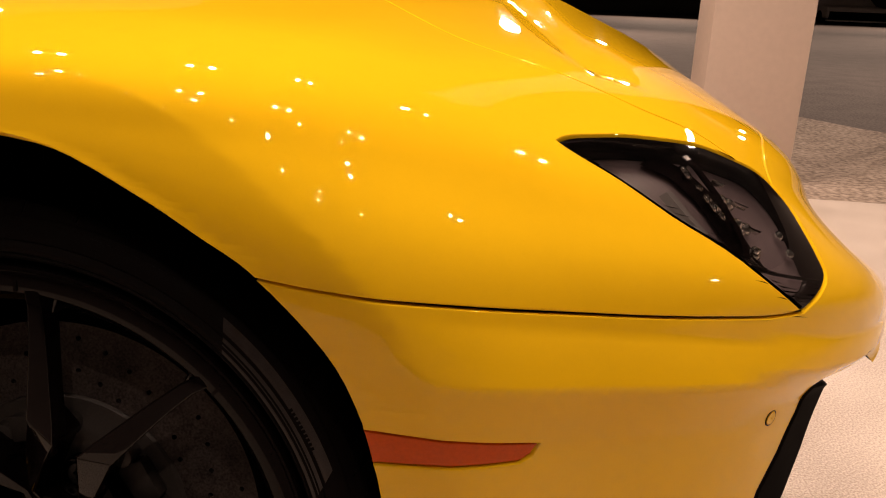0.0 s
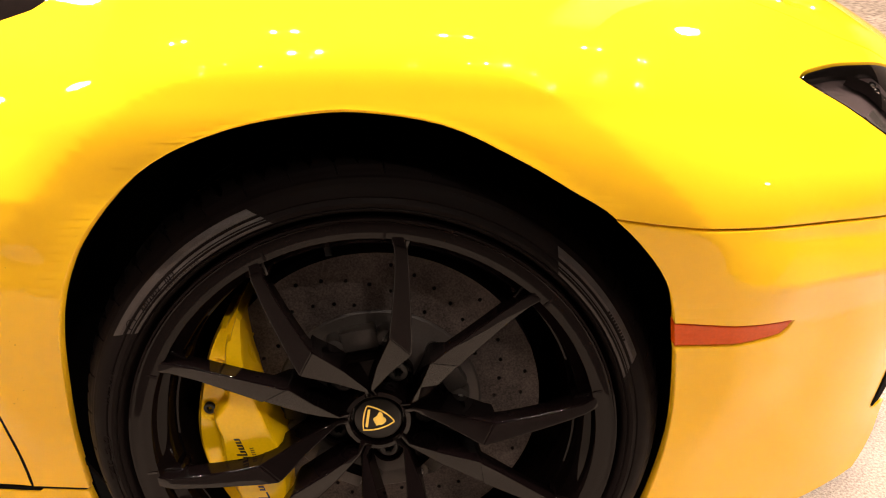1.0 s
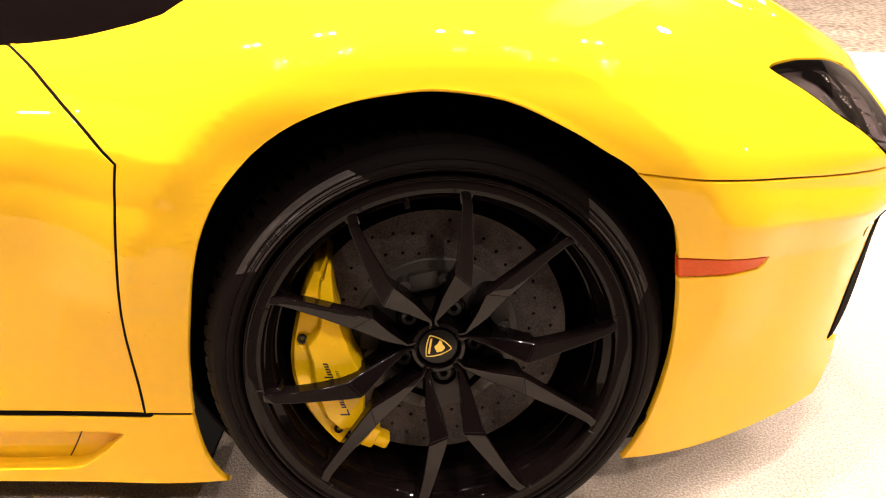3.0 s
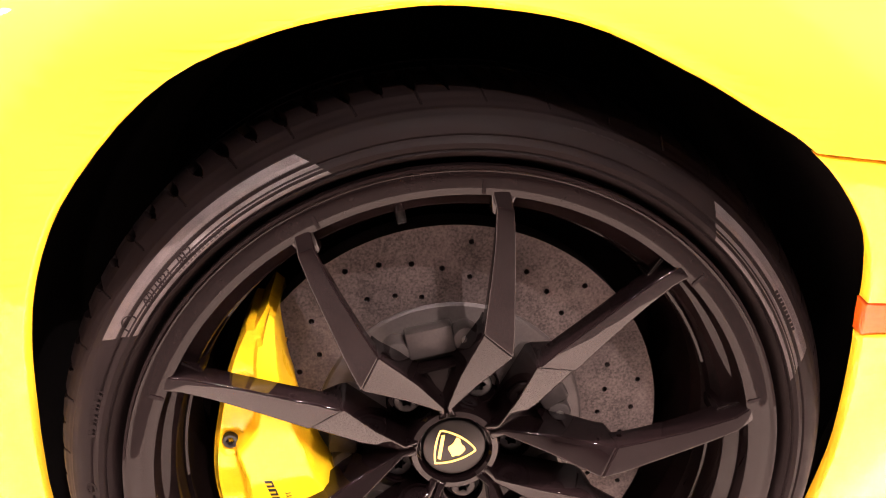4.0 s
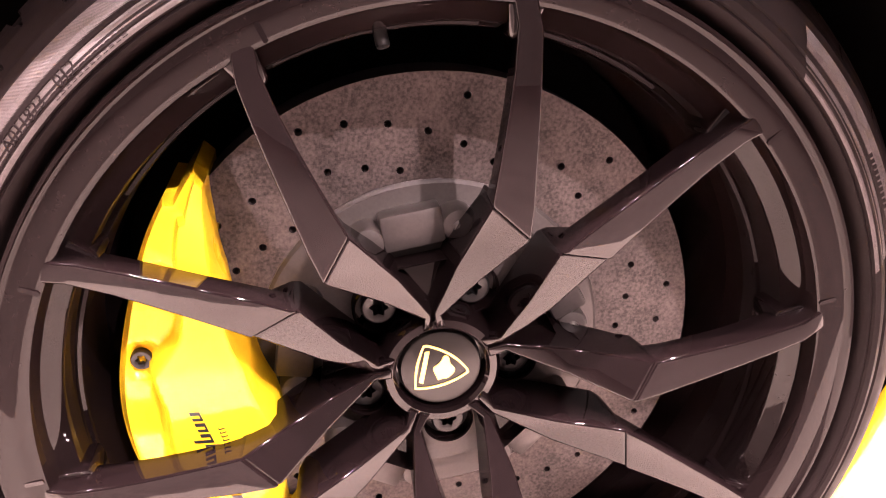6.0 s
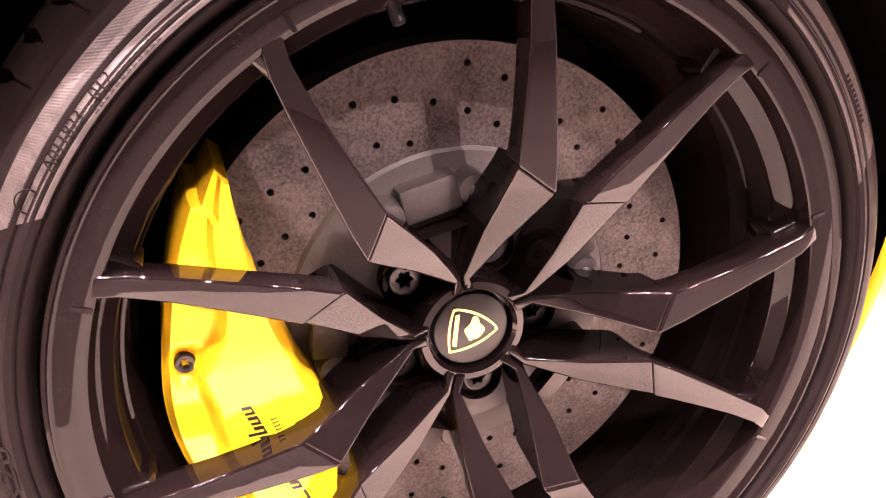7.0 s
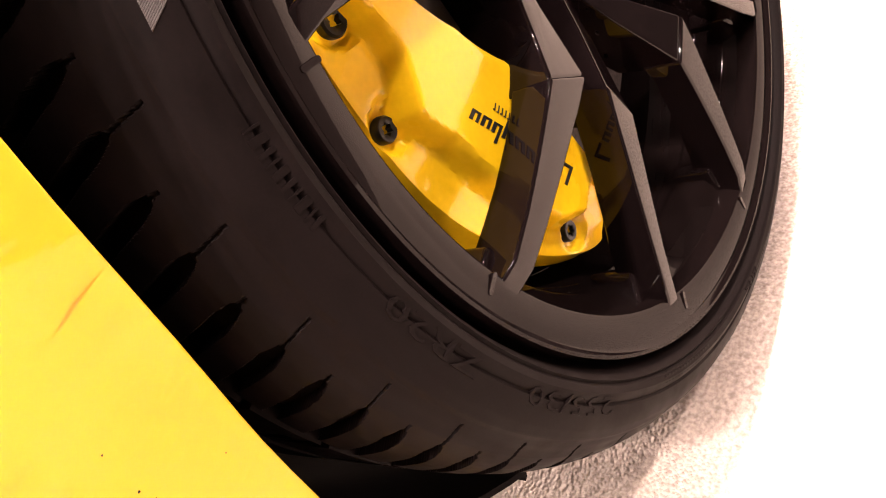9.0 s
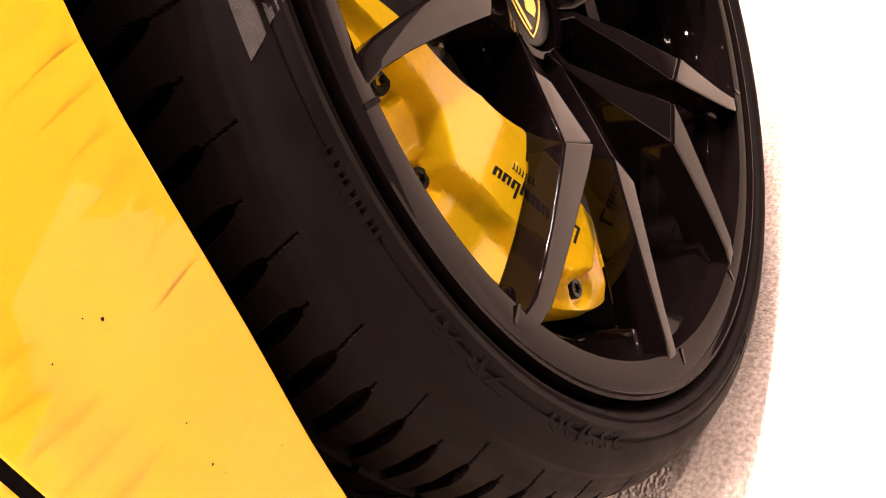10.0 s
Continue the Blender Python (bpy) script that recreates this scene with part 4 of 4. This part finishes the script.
def drilled_disc(inner, outer, y0, y1):
    ring = lambda r, n: [(r * math.cos(2 * math.pi * i / n), r * math.sin(2 * math.pi * i / n)) for i in range(n)]
    loops = [ring(outer, 96), ring(inner, 72)]
    # ten curved rows of drillings that wind inwards
    for k in range(10):
        for j in range(7):
            r, a = 0.1808 - 0.0081 * j, radians(120.9 + 36 * k - 9.2 * j)
            loops.append([(r * math.cos(a) + 0.0027 * math.cos(math.pi * i / 5), r * math.sin(a) + 0.0027 * math.sin(math.pi * i / 5)) for i in range(10)])
    pts, edges = [], []
    for lp in loops:
        o = len(pts)
        pts += [Vector(p) for p in lp]
        edges += [(o + i, o + (i + 1) % len(lp)) for i in range(len(lp))]
    res = geometry.delaunay_2d_cdt(pts, edges, [], 1, 1e-7)
    bm = bmesh.new()
    vs = [bm.verts.new((p.x, y0, p.y)) for p in res[0]]
    centres = np.array([np.mean(lp, axis=0) for lp in loops[2:]])
    for f in res[2]:
        c = sum((res[0][i] for i in f), Vector((0, 0))) / len(f)
        if inner * 0.98 < c.length and np.min(np.hypot(centres[:, 0] - c.x, centres[:, 1] - c.y)) > 0.0024:
            bm.faces.new([vs[i] for i in f])
    loose = [v for v in bm.verts if not v.link_faces]
    bmesh.ops.delete(bm, geom=loose, context="VERTS")
    rimmed = [e for e in bm.edges if e.is_boundary]
    made = {}
    for e in rimmed:
        for v in e.verts:
            if v not in made:
                r = math.hypot(v.co.x, v.co.z)
                made[v] = bm.verts.new((v.co.x, y1 if (r > outer - 0.001 or r < inner + 0.001) else y0 + 0.012, v.co.z))
    for e in rimmed:
        a, b = e.verts
        bm.faces.new((a, b, made[b], made[a]))
    bmesh.ops.recalc_face_normals(bm, faces=bm.faces)
    return bm


disc = part("brake_disc", drilled_disc(0.1245, 0.1955, 0.0905, 0.1245), DISC, car, "grey drilled carbon ceramic brake disc")
disc.matrix_basis = HUB
part("disc_back", lathe([(0.126, 0.1030), (0.194, 0.1030), (0.194, 0.1235), (0.126, 0.1235)], 72), BLACK, disc)
hat = part("disc_hat", lathe([(0.060, 0.0800), (0.094, 0.0795), (0.098, 0.0815), (0.113, 0.0860), (0.1215, 0.0875), (0.1240, 0.0900), (0.1240, 0.110), (0.060, 0.110)], 90), DULL_METAL, disc, "dull grey metal disc bell")
for k in range(10):
    a = radians(12 + 36 * k)
    m = pose(0.099 * math.cos(a), 0, 0.099 * math.sin(a))
    lug = lathe([(0.0005, 0.066), (0.0060, 0.066), (0.0105, 0.0675), (0.0120, 0.0705), (0.0125, 0.084), (0.0005, 0.084)], 28)
    lug.transform(m)
    part("drive_lug", lug, DULL_METAL, hat)
    pin = bolt_mesh(0.0042, 0.006, 0.4, 18)
    pin.transform(m @ pose(0, 0.0625, 0))
    part("drive_pin", pin, BRIGHT_METAL, hat)
for k in range(5):
    a = radians(30 + 72 * k)
    bm = box(-0.021, 0.0665, -0.013, 0.021, 0.084, 0.013, 0.003)
    bm.transform(pose(0, 0, 0, 0, -math.degrees(a), 0) @ pose(0.098, 0, 0, 0, 90, 0))
    part("hat_block", bm, DULL_METAL, hat)


def caliper_mesh():
    """Large fixed caliper behind the spokes: a raised name panel, a low outer flank with two hollows, rounded ends."""
    n_a, n_r = 120, 48
    a0, a1 = 139.0, 236.0
    bm = bmesh.new()
    grid = []
    for i in range(n_a + 1):
        t = i / n_a
        ang = a0 + (a1 - a0) * t
        r_out = 0.2150 - 0.008 * math.exp(-((t - 0.28) / 0.20) ** 2) - 0.006 * (t < 0.06) - 0.010 * max(0.0, (t - 0.9) / 0.1) ** 2
        r_in = float(np.interp(t, (0, 0.06, 0.16, 0.34, 0.52, 0.66, 0.80, 0.93, 1.0), (0.198, 0.180, 0.156, 0.128, 0.1135, 0.1115, 0.132, 0.162, 0.180)))
        # where the raised name panel ends: it is cut back at both ends of the caliper
        brink = float(np.interp(t, (0, 0.10, 0.22, 0.28, 0.37, 0.46, 0.62, 0.76, 0.84, 0.90, 1.0), (0.62, 0.55, 0.45, 0.50, 0.72, 0.64, 0.70, 0.72, 0.62, 0.10, 0.0)))
        row = []
        for j in range(n_r + 1):
            u = j / n_r
            r = r_in + (r_out - r_in) * u
            flank = 0.0605 + 0.004 * ease(0.6, 0.95, u) + 0.012 * ease(0.93, 1.0, u)
            panel_y = 0.0475 + 0.010 * ease(0.05, 0.0, u)
            step = panel_y + (flank - panel_y) * ease(brink - 0.03, brink + 0.08, u)
            # round sockets for the screws
            for tc, uc in ((0.196, 0.66), (0.366, 0.79), (0.856, 0.72)):
                q = math.hypot((ang - a0 - (a1 - a0) * tc) * math.pi / 180 * r, (u - uc) * (r_out - r_in))
                step += 0.0055 * ease(0.0150, 0.0095, q) * ease(brink, brink + 0.08, u)
            step += max(0.0, (0.14 - t) / 0.14) ** 2 * 0.020 + max(0.0, (t - 0.95) / 0.05) ** 2 * 0.016
            a = radians(ang)
            row.append(bm.verts.new((r * math.cos(a), step, r * math.sin(a))))
        grid.append(row)
    for i in range(n_a):
        for j in range(n_r):
            bm.faces.new((grid[i][j], grid[i + 1][j], grid[i + 1][j + 1], grid[i][j + 1]))
    edge = [e for e in bm.edges if e.is_boundary]
    made = {}
    for e in edge:
        for v in e.verts:
            if v not in made:
                made[v] = bm.verts.new((v.co.x, 0.160, v.co.z))
    for e in edge:
        a, b = e.verts
        bm.faces.new((a, b, made[b], made[a]))
    bmesh.ops.recalc_face_normals(bm, faces=bm.faces)
    return bm


caliper = part("brake_caliper", caliper_mesh(), CALIPER, car, "yellow enamelled brake caliper with black lettering bars")
caliper.matrix_basis = HUB @ pose(0, -0.016, 0)
for ang, r, d, size in ((158, 0.186, 0.0620, 0.0082), (174.5, 0.194, 0.0640, 0.0070), (222.0, 0.196, 0.0640, 0.0070)):
    a = radians(ang)
    bm = bolt_mesh(size, 0.012)
    bm.transform(pose(r * math.cos(a), d, r * math.sin(a)))
    part("caliper_bolt", bm, BOLT_BLACK, caliper)


# the rounded end of the caliper's inner half, which shows below the outer one
bm = join(box(0.178, 0.082, -0.020, 0.198, 0.130, 0.012, 0.0055), box(0.166, 0.076, -0.066, 0.202, 0.128, -0.010, 0.0060), box(0.160, 0.086, -0.060, 0.182, 0.124, -0.022, 0.0060))
bm.transform(pose(0, 0, 0, 0, -244, 0))
part("caliper_foot", bm, CALIPER, caliper)


def lettering(strokes, height, slant, angle, radius, y):
    """Slanted upright strokes on a straight line across the panel: (place along the line, width, foot, head) in parts of the height."""
    bm = bmesh.new()
    turned = pose(0, 0, 0, 0, -angle, 0) @ pose(radius, 0, 0)
    for x, w, lo, hi in strokes:
        quad = [(x + slant * lo, lo), (x + w + slant * lo, lo), (x + w + slant * hi, hi), (x + slant * hi, hi)]
        quad = [turned @ Vector((v * height, y, -u * height)) for u, v in quad]
        base = [bm.verts.new(p) for p in quad]
        face = [bm.verts.new(p + Vector((0, -0.0004, 0))) for p in quad]
        bm.faces.new(face)
        for i in range(4):
            bm.faces.new((base[i], base[(i + 1) % 4], face[(i + 1) % 4], face[i]))
    bmesh.ops.recalc_face_normals(bm, faces=bm.faces)
    return bm


# a line of script-like strokes with tall and hanging ones, and a small line of capitals under it
script = [(-5.6, 0.30, -0.1, 1.35), (-5.3, 0.9, -0.1, 0.12)]
for n, (lo, hi) in enumerate(((0, .7), (0, .7), (0, .7), (0, .7), (0, .7), (0, 1.3), (0, .7), (0, .7), (0, .7), (0, .7), (-.55, .7), (-.55, .7), (0, 1.3), (0, .7), (0, .7), (0, .7), (0, .7), (0, .7))):
    script.append((-4.1 + n * 0.50, 0.24 + 0.06 * (n % 2), lo, hi))
    if n % 2 == 0:
        script.append((-4.1 + n * 0.50, 0.52, lo if lo < 0 else 0.0, (lo if lo < 0 else 0.0) + 0.14))
tagged(part("lettering", lettering(script, 0.0088, 0.35, 199.0, 0.1530, 0.0474), INK, caliper, smooth=False), kind="stuff")
capitals = [(-4.0 + n * 0.72 + dx, w, lo, hi) for n in range(12) for dx, w, lo, hi in ((0, 0.16, 0, 1), (0.16, 0.24, 0.84, 1))]
tagged(part("lettering", lettering(capitals, 0.0042, 0.0, 196.0, 0.1440, 0.0474), INK, caliper, smooth=False), kind="stuff")


def liner_mesh():
    """A dark tub round the wheel that follows the skin's inner side and is open at the foot."""
    bm = bmesh.new()
    rows = []
    for i in range(61):
        a = radians(-54 + 290 * i / 60)
        x, z = -0.005 + 0.366 * math.cos(a), 0.375 + 0.366 * math.sin(a)
        low = max(0.0, 290.0 * i / 60 - 54 - 225) / 11.0
        if low > 0:          # the straight deflector behind the tyre
            x, z = -0.264 + 0.008 * low, 0.116 - 0.048 * low
        y0 = skin(x, level(x, max(z, 0.10))).y + 0.010 + 0.035 * min(1.0, low)
        rows.append([bm.verts.new(p) for p in ((x, y0, z), (x, 0.12, z), (x, 0.40, z), (-0.005, 0.40, 0.375))])
    for p, q in zip(rows, rows[1:]):
        for k in range(3):
            bm.faces.new((p[k], p[k + 1], q[k + 1], q[k]))
    bmesh.ops.remove_doubles(bm, verts=list(bm.verts), dist=0.0005)
    bmesh.ops.solidify(bm, geom=list(bm.faces), thickness=-0.004)
    bmesh.ops.recalc_face_normals(bm, faces=bm.faces)
    return bm


part("wheel_arch_liner", liner_mesh(), BLACK, car, "black moulded wheel arch liner")
